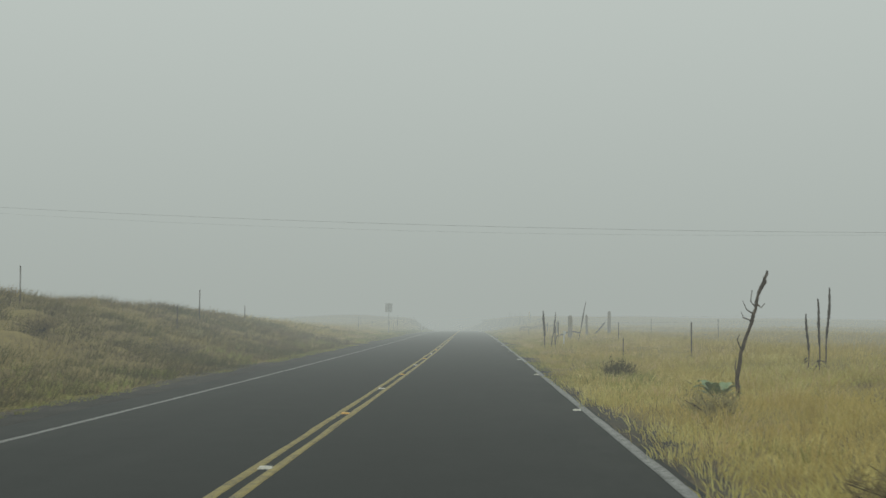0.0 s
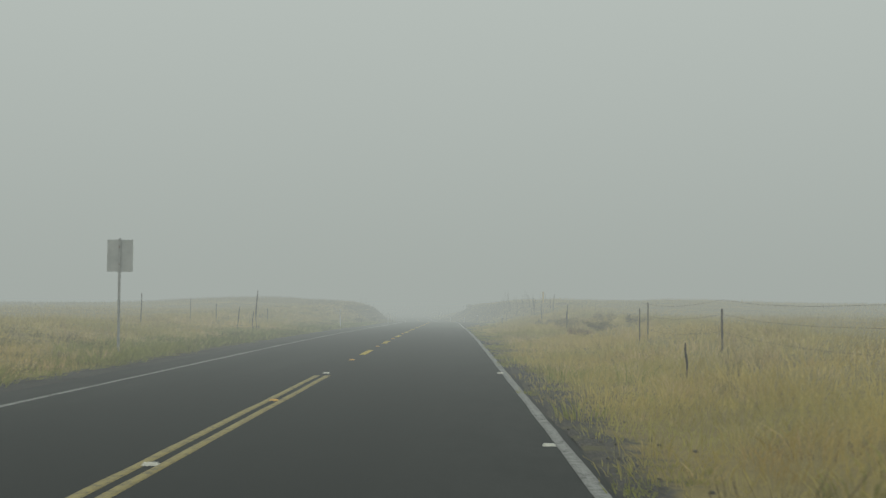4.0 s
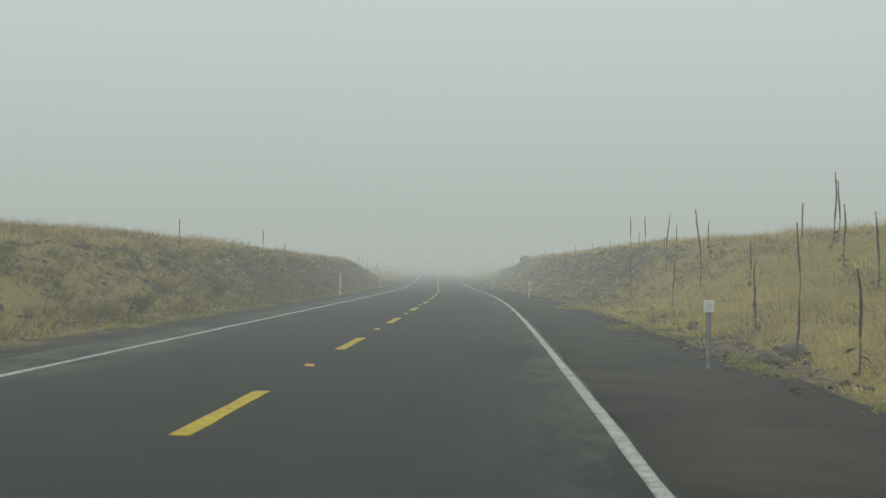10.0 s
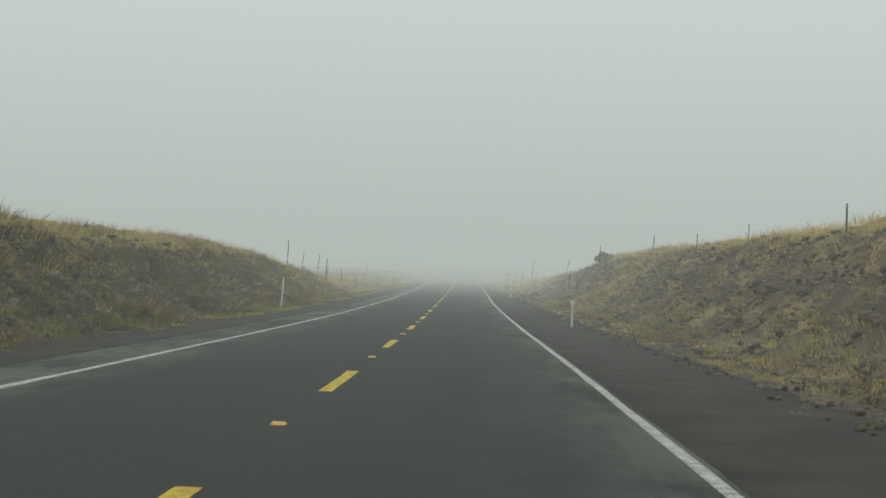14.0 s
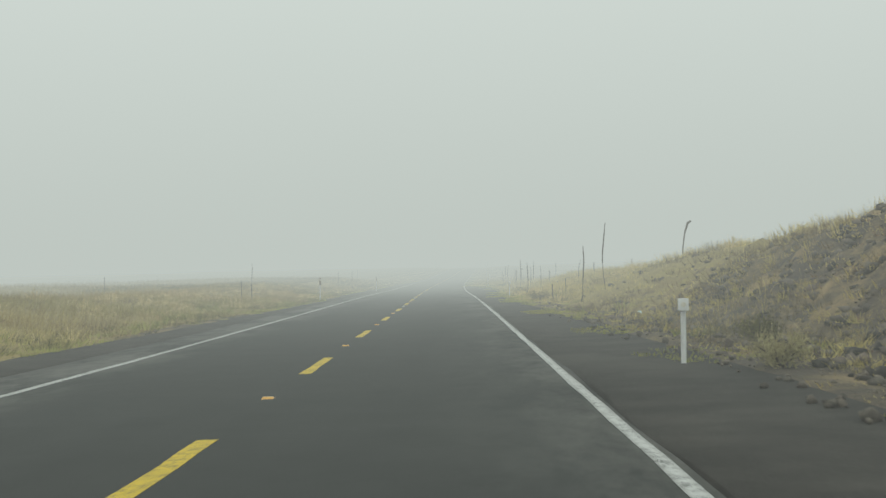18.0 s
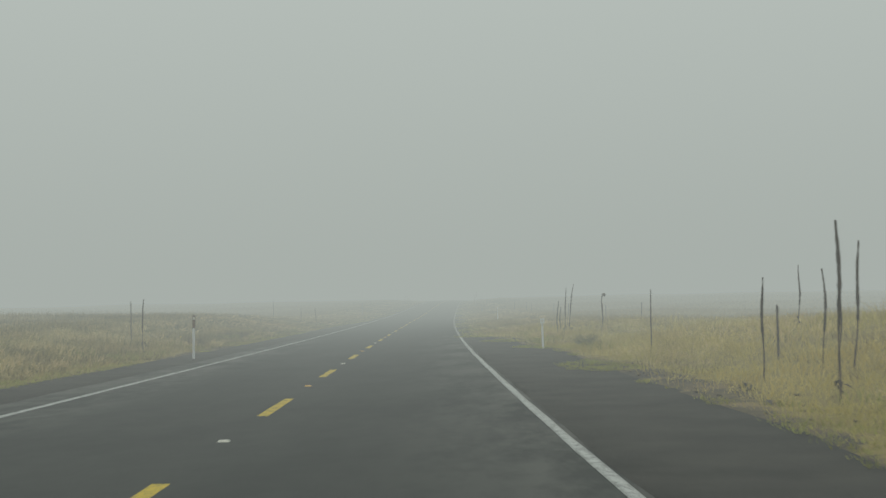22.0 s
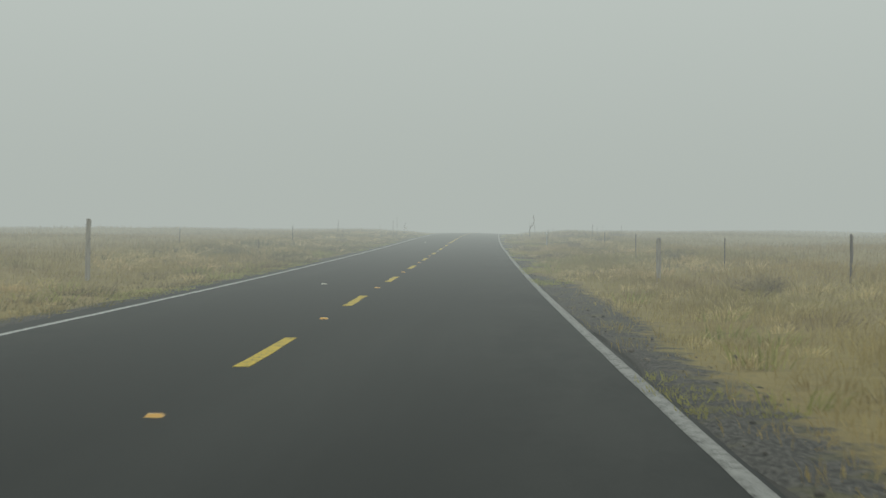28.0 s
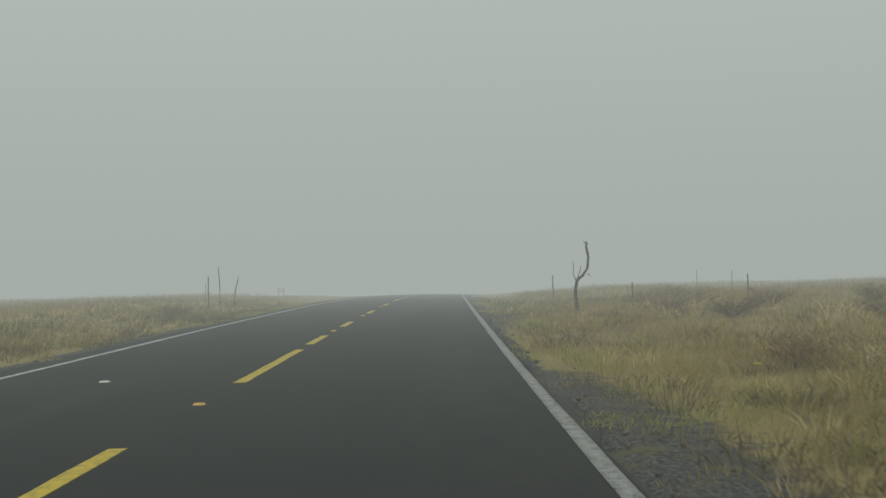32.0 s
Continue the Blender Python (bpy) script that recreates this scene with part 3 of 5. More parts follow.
# ---- grasses: joined blades ----
def blades(name, s, u, high, count, width, spread, material, seed, label, bent=True, sink=.04, droop=.6):
    """Tufts of blades at s, u (arrays), each with its height."""
    g = np.random.default_rng(seed)
    base = place(s, u, lie(s, u) - sink)
    n = len(s) * count
    b = np.repeat(base, count, 0)
    hh = np.repeat(high, count) * g.uniform(.55, 1.15, n)
    a, r = g.uniform(0, 2 * np.pi, n), np.sqrt(g.uniform(0, 1, n)) * np.repeat(spread * (.6 + high), count)
    out = np.stack([np.cos(a), np.sin(a), np.zeros(n)], -1)
    b = b + out * r[:, None]
    w = g.uniform(0, 2 * np.pi, n)
    side = np.stack([np.cos(w), np.sin(w), np.zeros(n)], -1) * (width * g.uniform(.6, 1.4, n))[:, None]
    lean = out * (hh * g.uniform(.05, droop, n))[:, None] + np.array([.10, -.03, 0]) * hh[:, None]
    up = np.array([0, 0, 1.0])
    if bent == "kite":
        mid = b + lean * .45 + up * (hh * .6)[:, None]
        tip = b + lean * 1.2 + up * (hh * .95)[:, None]
        v = np.stack([b, mid + side, tip, mid - side], 1).reshape(-1, 3)
        f = np.arange(n * 4).reshape(-1, 4)
    elif bent:
        mid = b + lean * .35 + up * (hh * .62)[:, None]
        tip = b + lean * 1.25 + up * hh[:, None]
        v = np.stack([b - side, b + side, mid - side * .75, mid + side * .75, tip], 1).reshape(-1, 3)
        i = np.arange(n)[:, None, None] * 5
        f = (i + np.array([[0, 1, 3], [0, 3, 2], [2, 3, 4]])[None]).reshape(-1, 3)
    else:
        v = np.stack([b - side, b + side, b + lean + up * hh[:, None]], 1).reshape(-1, 3)
        f = np.arange(n * 3).reshape(-1, 3)
    return tagged(bulk(name, v, f, material), label, "grass", kind="stuff")


def scatter(seed, per_m2, side, s0, s1, d0, d1):
    """Random places on one side, d0 to d1 metres out from the paved edge."""
    g = np.random.default_rng(seed)
    n = int((s1 - s0) * (d1 - d0) * per_m2)
    s, d = g.uniform(s0, s1, n), g.uniform(d0, d1, n)
    e = lerp_row(s, EDGE_R if side > 0 else EDGE_L)
    return s, side * (e + d), d, g


def on_bank(s, u):
    """1 on the steep face of a cut, 0 elsewhere."""
    a = np.abs(u)
    e = np.where(u < 0, lerp_row(s, EDGE_L), lerp_row(s, EDGE_R)) + np.where(u < 0, lerp_row(s, TOE_L), lerp_row(s, TOE_R))
    run = np.where(u < 0, lerp_row(s, RUN_L), lerp_row(s, RUN_R))
    top = np.where(u < 0, lerp_row(s, BANK_L), lerp_row(s, BANK_R))
    return np.clip((top - 1.2) / .6, 0, 1) * np.clip((e + run * .95 - a) / .6, 0, 1)


for side, seed in ((-1, 31), (1, 41)):
    # ragged grass nearest the road, with bent blades; duller and lower past the new asphalt
    s, u, d, g = scatter(seed, 15.0 if side > 0 else 9.5, side, -2, 625, .12, 3.2)
    face = on_bank(s, u) * np.where(s > 208, .7 if side < 0 else .75 * (s > 222), 0)
    keep = g.uniform(0, 1, len(s)) > np.maximum(bare(s, u) ** np.where((side > 0) & (s > 446), .5, 1.4) * .92, face)
    s, u, d = s[keep], u[keep], d[keep]
    late = (s > 446) | ((side < 0) & ((s < 66) | (s > 345) | ((s > 196) & (s < 318))))
    hi = (.13 + .19 * np.clip(d / 2.4, 0, 1)) * (1 + .4 * wave(s, u, .45) + .4 * wave(s, u, 1.7, .5)) * g.uniform(.5, 1.4, len(s)) * (1 - .35 * on_bank(s, u)) * np.where(s > 446, .8, 1)
    for pick, mat, k, droop in ((~late, STRAW, 1, 1.0), (late, DULL, 16, .75)):
        blades("dry_grass", s[pick], u[pick], np.clip(hi[pick], .05, .5), *((12, .0040) if side > 0 else (9, .0060)), .34, mat, seed + k, "ragged dry straw-coloured grass beside the road", "kite" if side > 0 else False, .03, droop)
    # taller grass behind it
    s, u, d, g = scatter(seed + 20, 8.0 if side > 0 else 5.5, side, -2, 640, 2.6, 8.5)
    face = on_bank(s, u) * np.where(s > 208, .65 if side < 0 else .7 * (s > 222), 0)
    keep = g.uniform(0, 1, len(s)) > np.maximum(bare(s, u) ** 1.3 * .84, face)
    s, u, d = s[keep], u[keep], d[keep]
    late = (s > 446) | ((side < 0) & ((s < 66) | (s > 345) | ((s > 196) & (s < 318))))
    hi = .30 * (1 + .35 * wave(s, u, .45) + .35 * wave(s, u, 1.7, .5)) * g.uniform(.5, 1.35, len(s)) * (1 - .45 * on_bank(s, u)) * np.where(s > 446, .85, 1)
    for pick, mat, k in ((~late, STRAW, 21), (late, DULL, 26)):
        blades("tall_grass", s[pick], u[pick], np.clip(hi[pick], .07, .55), 8, .0062 if side > 0 else .0085, .40, mat, seed + k, "tall dry straw-coloured grass above the verge", "kite" if side > 0 else False, .03, .9)
    # the fields behind
    s, u, d, g = scatter(seed + 2, 2.2, side, -2, 650, 6.5, 26)
    hi = .28 * (1 + .3 * wave(s, u, .3) + .2 * wave(s, u, 1.1, .3)) * g.uniform(.6, 1.3, len(s))
    keep = g.uniform(0, 1, len(s)) > bare(s, u) * .95
    late = (s > 446) | ((side < 0) & ((s < 66) | (s > 345) | ((s > 196) & (s < 318))))
    for pick, mat, k in ((keep & ~late, FIELD, 3), (keep & late, DULL_FIELD, 28)):
        blades("field_grass", s[pick], u[pick], hi[pick], 8, .0130, .75, mat, seed + k, "dry yellow grass of the open field", False)
    s, u, d, g = scatter(seed + 4, .42, side, -2, 690, 26, 75)
    hi = .32 * g.uniform(.7, 1.25, len(s))
    late = (s > 446) | ((side < 0) & ((s < 66) | (s > 345) | ((s > 196) & (s < 318))))
    for pick, mat, k in ((~late, FIELD, 5), (late, DULL_FIELD, 29)):
        blades("field_grass", s[pick], u[pick], hi[pick], 7, .038, 1.6, mat, seed + k, "dry yellow grass of the open field", False)
    # low green fringe on the paved edge
    s, u, d, g = scatter(seed + 6, 30, side, -2, 620, -.10, .8)
    lush = wave(s, u, .22, 2.0) + .7 * wave(s, u, .9, .3) + .5 * wave(s, u, 2.9, 1.3) - d * .5
    keep = lush > (np.where((s > 225) & (s < 348), 1.0, np.where(s > 446, .35, .05)) if side > 0 else -.25)
    s, u = s[keep], u[keep]
    blades("verge_grass", s, u, .07 * g.uniform(.5, 1.3, len(s)), 9, .0055, .18, MOSS, seed + 7, "short yellow-green grass creeping over the road edge", False, .01, 1.1)
    # green tussocks behind the fringe
    s, u, d, g = scatter(seed + 10, 2.2, side, -2, 620, .35, 2.2)
    rich = lerp_row(s, "-40 .5 60 .5 100 .9 172 .9 190 .35 330 .2 400 .3 620 .25" if side < 0 else "-40 .75 30 .6 60 .3 150 .25 330 .2 620 .3")
    keep = g.uniform(0, 1, len(s)) < rich * (.5 + .6 * wave(s, u, .5, 1.2)) * (1 - .6 * bare(s, u))
    s, u = s[keep], u[keep]
    blades("green_tussocks", s, u, .25 * g.uniform(.5, 1.35, len(s)), 42, .007, .36, GREEN, seed + 11, "rounded yellow-green grass tussocks along the verge", True, .03, 1.3)
    if side > 0:
        # lime-green mats that creep over the cinder shoulder
        s, u, d, g = scatter(seed + 14, 60, side, 160, 448, -.9, .7)
        streak = np.sin(s * .55 + 2.2 * np.sin(s * .13)) + .7 * wave(s, u, 1.3, .6) - np.abs(d + .15) * 1.15
        keep = (streak > .25) & (g.uniform(0, 1, len(s)) < lerp_row(s, "158 1 225 .8 236 .04 330 .03 345 .5 362 .9 448 .8"))
        s, u = s[keep], u[keep]
        blades("green_mat", s, u, .045 * g.uniform(.5, 1.4, len(s)), 9, .0055, .16, MOSS, seed + 15, "lime-green creeping mats on the cinder shoulder", False, .0, .7)
    # brown brush on the banks and verges
    s, u, d, g = scatter(seed + 8, 2.4, side, -2, 620, .7, 8.5)
    top = lerp_row(s, BANK_L if side < 0 else BANK_R)
    thick = np.clip((top - .9) / 1.2, 0, .75) * (1.3 if side < 0 else 1.1) + .10
    keep = (g.uniform(0, 1, len(s)) < thick) & (wave(s, u, .6, 1.9) + .5 * wave(s, u, 1.9, .4) > (-.45 if side < 0 else -.1))
    s, u, d = s[keep], u[keep], d[keep]
    low = (d < 2.8) & (side < 0) & (g.uniform(0, 1, len(s)) < .6) & (s > 180) & (s < 330)
    for pick, mat, k, what in ((~low, BRUSH, 9, "low brown dry brush among the grass"), (low, RUSSET, 12, "russet dry brush at the foot of the bank")):
        blades("brush", s[pick], u[pick], .27 * g.uniform(.4, 1.35, pick.sum()), 30, .007, .48, mat, seed + k, what, False, .03, 1.2)

# dark olive brush along the far lane's verge and on the first bank
s, u, d, g = scatter(301, 4.0, -1, -2, 620, .15, 2.2)
keep = g.uniform(0, 1, len(s)) < np.clip(1.1 - d / 2.2, .1, 1) * (.55 + .6 * wave(s, u, .5, .2))
blades("brush", s[keep], u[keep], (.13 + .05 * d[keep]) * g.uniform(.5, 1.5, keep.sum()), 30, .008, .40, OLIVE, 302, "dark olive low brush along the verge", False, .03, 1.3)
s, u, d, g = scatter(307, 1.3, -1, 392, 490, 1.5, 15)
keep = wave(s, u, .4, .9) + .6 * wave(s, u, 1.1, .1) > -.5
blades("brush", s[keep], u[keep], .24 * g.uniform(.4, 1.5, keep.sum()), 30, .010, .60, OLIVE, 308, "dark olive low growth in the field", False, .03, 1.3)
s, u, d, g = scatter(351, 2.6, 1, 548, 622, .5, 4.6)
keep = wave(s, u, .7, .5) + .6 * wave(s, u, 1.9, 2.1) > -.15
low = g.uniform(0, 1, len(s)) < .6
for pick, mat, k in ((keep & low, BRUSH, 352), (keep & ~low, OLIVE, 353)):
    blades("brush", s[pick], u[pick], .20 * g.uniform(.4, 1.5, pick.sum()), 40, .006, .45, mat, k, "tangled brown brush between gravel and grass", "kite", .03, 1.4)
for a0, a1, d0, d1, k in ((62, 108, 1.0, 14, 361), (535, 622, .2, 7, 365)):
    s, u, d, g = scatter(k, 1.5, -1, a0, a1, d0, d1)
    keep = wave(s, u, .4, .3) + .6 * wave(s, u, 1.2, 1.1) > -.35
    blades("brush", s[keep], u[keep], .22 * g.uniform(.4, 1.5, keep.sum()), 30, .010, .60, OLIVE, k + 1, "dark olive low growth in the field", False, .03, 1.3)
s, u, d, g = scatter(309, 5.0, -1, 85, 188, -.1, 2.6)
keep = (wave(s, u, .5, 1.2) + .7 * wave(s, u, 1.7, .3) > -.55) & (g.uniform(0, 1, len(s)) < lerp_row(s, "85 .3 105 1 176 1 188 .3") * np.clip(1.25 - d / 2.6, 0, 1))
blades("green_tussocks", s[keep], u[keep], .27 * g.uniform(.5, 1.4, keep.sum()), 36, .0085, .34, GREEN, 310, "lush yellow-green grass tussocks along the verge", "kite", .03, 1.3)
s, u, d, g = scatter(303, 4.2, -1, -2, 66, .5, 8.5)
keep = wave(s, u, .8, .9) + .6 * wave(s, u, 2.1, .1) > -.35
blades("brush", s[keep], u[keep], .24 * g.uniform(.4, 1.5, keep.sum()), 44, .008, .50, OLIVE, 304, "dark olive low bushes on the sloping bank", False, .03, 1.3)
s, u, d, g = scatter(305, 3.4, -1, 200, 330, .9, 5.6)
keep = (wave(s, u, .8, .9) + .6 * wave(s, u, 2.1, .1) > -.2) & (g.uniform(0, 1, len(s)) < on_bank(s, u))
blades("brush", s[keep], u[keep], .22 * g.uniform(.4, 1.5, keep.sum()), 40, .008, .42, OLIVE, 306, "dark olive brush clinging to the rocky cut bank", False, .03, 1.3)
# bleached clumps that stand out in the verge grass
for side, seed in ((-1, 331), (1, 341)):
    s, u, d, g = scatter(seed, 1.3, side, -2, 620, .6, 6.0)
    keep = (wave(s, u, .55, 1.4) + .7 * wave(s, u, 1.8, .6) > -.1) & (g.uniform(0, 1, len(s)) > bare(s, u) ** 2 * .9) & (g.uniform(0, 1, len(s)) > on_bank(s, u))
    s, u, d = s[keep], u[keep], d[keep]
    blades("grass_clumps", s, u, (.22 + .03 * d) * g.uniform(.6, 1.45, len(s)) * np.where(s > 446, .75, 1), 34, .0045, .17, BLEACHED, seed + 1, "bleached dry grass clumps leaning in the verge", "kite", .03, 1.1)
# low pale grass on the first stretch of the near verge
s, u, d, g = scatter(345, 11.0, 1, -2, 34, .1, 7.0)
keep = wave(s, u, .6, .4) + .6 * wave(s, u, 1.9, 1.3) > -.45 + np.clip((s - 18) / 16, 0, 1)
blades("pale_grass", s[keep], u[keep], .20 * g.uniform(.5, 1.4, keep.sum()), 16, .0055, .30, LIME, 346, "soft pale yellow-green grass on the verge", "kite", .03, 1.1)
# clumps of grass that stand out on the cut faces
for side, seed in ((-1, 311), (1, 321)):
    s, u, d, g = scatter(seed, 2.0, side, 180, 352, .9, 7.5)
    keep = (wave(s, u, .7, 2.3) + .6 * wave(s, u, 1.6, 1.1) > (.25 if side < 0 else -.05)) & (g.uniform(0, 1, len(s)) < on_bank(s, u))
    s, u = s[keep], u[keep]
    blades("grass_clumps", s, u, .20 * g.uniform(.4, 1.5, len(s)), 34, .005, .24, STRAW, seed + 1, "pale dry grass clumps between the rocks", False, .03, 1.2)

# low matted growth that covers the faces of the cut
for side, a0, a1, per, high, kinds in ((-1, 196, 332, 9.0, .17, ((OLIVE, .46), (BRUSH, .68), (GREEN, .80), (RUSSET, .90), (STRAW, 1.01))),
                                       (1, 222, 352, 8.0, .09, ((BRUSH, .50), (STRAW, .72), (OLIVE, .84), (RUSSET, 1.01)))):
    s, u, d, g = scatter(371 + side, per, side, a0, a1, .5, 7.6)
    keep = g.uniform(0, 1, len(s)) < on_bank(s, u) * np.clip(.75 + .5 * wave(s, u, .9, .7), .2, 1)
    s, u, d = s[keep], u[keep], d[keep]
    which = np.clip(g.uniform(0, 1, len(s)) + .18 * wave(s, u, .45, 1.6), 0, 1)
    lo = 0.0
    for n, (mat, top) in enumerate(kinds):
        pick = (which >= lo) & (which < top)
        blades("bank_growth", s[pick], u[pick], high * g.uniform(.4, 1.7, pick.sum()), 26, .0075 if side < 0 else .006, .30, mat, 375 + n + 8 * side, "low matted growth on the face of the road cut", False, .03, 1.3)
        lo = top

# ---- lava rocks and gravel ----
ico = bmesh.new()
bmesh.ops.create_icosphere(ico, subdivisions=1, radius=1)
ICO_V = np.array([v.co[:] for v in ico.verts])
ICO_F = np.array([[v.index for v in q.verts] for q in ico.faces])
ico.free()


def rubble(name, s, u, size, seed, label):
    g = np.random.default_rng(seed)
    n = len(s)
    c = place(s, u, lie(s, u) + size * .15)
    sh = ICO_V[None] * (1 + .28 * g.standard_normal((n, len(ICO_V), 1)))
    sh = sh * (size[:, None] * g.uniform(.6, 1.2, (n, 3)))[:, None, :]
    w = g.uniform(0, 6.28, n)
    x = sh[..., 0] * np.cos(w)[:, None] - sh[..., 1] * np.sin(w)[:, None]
    y = sh[..., 0] * np.sin(w)[:, None] + sh[..., 1] * np.cos(w)[:, None]
    v = np.stack([x, y, sh[..., 2] * .75], -1) + c[:, None]
    f = (ICO_F[None] + (np.arange(n) * len(ICO_V))[:, None, None]).reshape(-1, 3)
    return tagged(bulk(name, v.reshape(-1, 3), f, ROCK), label, "rocks", kind="stuff")


for side, seed in ((-1, 61), (1, 71)):
    s, u, d, g = scatter(seed, 30, side, 150, 440, .5, 7.0)
    amount = lerp_row(s, BARE_L if side < 0 else BARE_R)
    keep = (g.uniform(0, 1, len(s)) < bare(s, u) * amount * (.55 if side < 0 else .95)) & (lerp_row(s, BANK_L if side < 0 else BANK_R) > 1.1)
    s, u = s[keep], u[keep]
    rubble("lava_rubble", s, u, .03 + .10 * g.uniform(0, 1, len(s)) ** 3, seed + 1, "dark lava rubble on the cut bank")
    s, u, d, g = scatter(seed + 2, 22 if side > 0 else 8, side, 40 if side > 0 else 150, 620, .02, 2.2)
    keep = g.uniform(0, 1, len(s)) < bare(s, u) * .6
    rubble("gravel", s[keep], u[keep], .009 + .028 * g.uniform(0, 1, keep.sum()) ** 3, seed + 3, "loose dark gravel along the verge")


def boulder(s, u, size, seed):
    g = random.Random(seed)
    bm = bmesh.new()
    bmesh.ops.create_icosphere(bm, subdivisions=3, radius=size)
    off = Vector((g.uniform(0, 50), g.uniform(0, 50), g.uniform(0, 50)))
    for w in bm.verts:
        n = noise.noise(w.co / size * 1.1 + off) * .45 + noise.noise(w.co / size * 3.1 + off) * .16
        w.co *= 1 + n
        w.co.z *= .72
        w.co.x *= 1.15
    ob = part("boulder", bm, ROCK, None)
    ob.matrix_basis = Matrix.Translation(spot(s, u, size * .25)) @ Matrix.Rotation(g.uniform(0, 6), 4, "Z")
    tagged(ob, "rough dark lava boulder lying on the bank", "boulder", "boulders on the banks")

for i, (s, u, z) in enumerate(((196.3, 5.6, .26), (198.2, 6.4, .34), (205.5, 6.2, .22), (209.0, 5.9, .25), (216.5, 6.3, .2), (232, 7.4, .3), (238.5, 6.8, .24), (247.5, 8.8, .36),
                               (256, 6.2, .2), (263, 7.7, .28), (271, 6.1, .2), (279.6, 8.9, .33), (288, 7.0, .25), (296.5, 8.1, .3), (306, 6.6, .22), (313.2, 6.0, .2), (318.5, 9.8, .32),
                               (328, 7.4, .24), (337.5, 6.2, .2), (349.6, 6.2, .22), (343.5, 8.2, .3), (188.0, -5.3, .22), (191.5, -5.2, .18), (233.5, -6.0, .24), (251.5, -6.6, .3), (268.6, -6.2, .22),
                               (293.0, -7.2, .36), (299.0, -7.0, .32), (304.5, -7.1, .34), (311, -6.8, .24))):
    boulder(s, u, z * .58, 200 + i)

for side, seed in ((-1, 85), (1, 95)):
    s, u, d, g = scatter(seed, 2.6 if side > 0 else 6.0, side, 226 if side > 0 else 200, 352, .7, 7.0)
    keep = (wave(s, u, .9, .5) + .5 * wave(s, u, 2.3, 1.7) > (0 if side > 0 else -.3)) & (g.uniform(0, 1, len(s)) < on_bank(s, u))
    rubble("lava_stones", s[keep], u[keep], .05 + .11 * g.uniform(0, 1, keep.sum()) ** 2, seed + 1, "dark lava stones breaking out of the cut bank")
s, u, d, g = scatter(79, 11, 1, 222, 352, .8, 7.2)
keep = g.uniform(0, 1, len(s)) < on_bank(s, u) * np.clip(.55 + .6 * wave(s, u, .5, 2.4), 0, 1)
rubble("lava_gravel", s[keep], u[keep], .015 + .045 * g.uniform(0, 1, keep.sum()) ** 2, 80, "fine dark lava gravel on the cut bank")
s, u, d, g = scatter(77, 5, 1, 190, 352, -.5, 1.5)
keep = g.uniform(0, 1, len(s)) < .8 - .35 * d
rubble("fallen_stones", s[keep], u[keep], .02 + .055 * g.uniform(0, 1, keep.sum()) ** 2, 78, "small lava stones fallen onto the shoulder")


def shrub(wide, high, seed, twigs, sprigs, leaf):
    """A dry twiggy shrub: stems from one root and a haze of fine sprigs."""
    g = np.random.default_rng(seed)
    r = random.Random(seed)
    ob = thing("shrub", (0, 0, 0), "twiggy olive-brown dry shrub standing in the grass", "shrub", "dry shrubs")
    tips = []
    vs, fs = [], []
    for i in range(twigs):
        a, k = r.uniform(0, 6.28), r.uniform(.2, 1) ** .6
        t = Vector((math.cos(a) * wide * .5 * k, math.sin(a) * wide * .5 * k, high * r.uniform(.55, 1.0) * (1.1 - .45 * k)))
        v, f = tube([(0, 0, -.05), (t.x * .35, t.y * .35, t.z * .55), tuple(t)], [.008, .006, .003], 4)
        fs += [tuple(q + len(vs) for q in w) for w in f]
        vs += v
        tips.append(t)
    raw("twig_frame", vs, fs, STALK, ob)
    n = sprigs
    k = g.integers(0, len(tips), n)
    w = g.uniform(.35, 1.05, n)[:, None]
    c = np.array([list(t) for t in tips])[k] * w + g.standard_normal((n, 3)) * np.array([.06, .06, .05])
    c[:, 2] = np.clip(c[:, 2], .01, None)
    d = g.standard_normal((n, 3)) * .5 + np.array([0, 0, .8])
    d = d / np.linalg.norm(d, axis=1)[:, None] * g.uniform(.05, .11, n)[:, None]
    e = g.standard_normal((n, 3))
    e = e / np.linalg.norm(e, axis=1)[:, None] * .009
    v = np.stack([c - e, c + e, c + d], 1).reshape(-1, 3)
    crown = bulk("foliage", v, np.arange(n * 3).reshape(-1, 3), leaf)
    crown.parent = ob
    return ob

kinds = [shrub(1.2, .5, 81, 30, 1500, SHRUB_LEAF), shrub(.8, .45, 82, 24, 1100, BUSH_LEAF), shrub(1.5, .55, 83, 34, 1900, SHRUB_LEAF), shrub(.9, .42, 84, 26, 1200, RUSSET), shrub(.7, .5, 85, 30, 1700, OLIVE)]
SHRUBS = [(56.5, -7.2, 2), (58.2, -8.0, 0), (60.5, -7.0, 2), (12.5, -6.2, 0), (20.5, -7.0, 1), (27.0, -8.3, 0), (33.5, -6.6, 2), (40.2, -7.7, 1), (6.3, 4.6, 0), (14.3, 4.7, 1),
          (122.0, 7.6, 2), (124.5, 9.4, 0), (128.6, 7.2, 2), (131.4, 8.8, 0), (133.0, 7.4, 2), (136.5, 9.6, 0), (117.5, 6.4, 3), (140.6, 6.9, 0)]
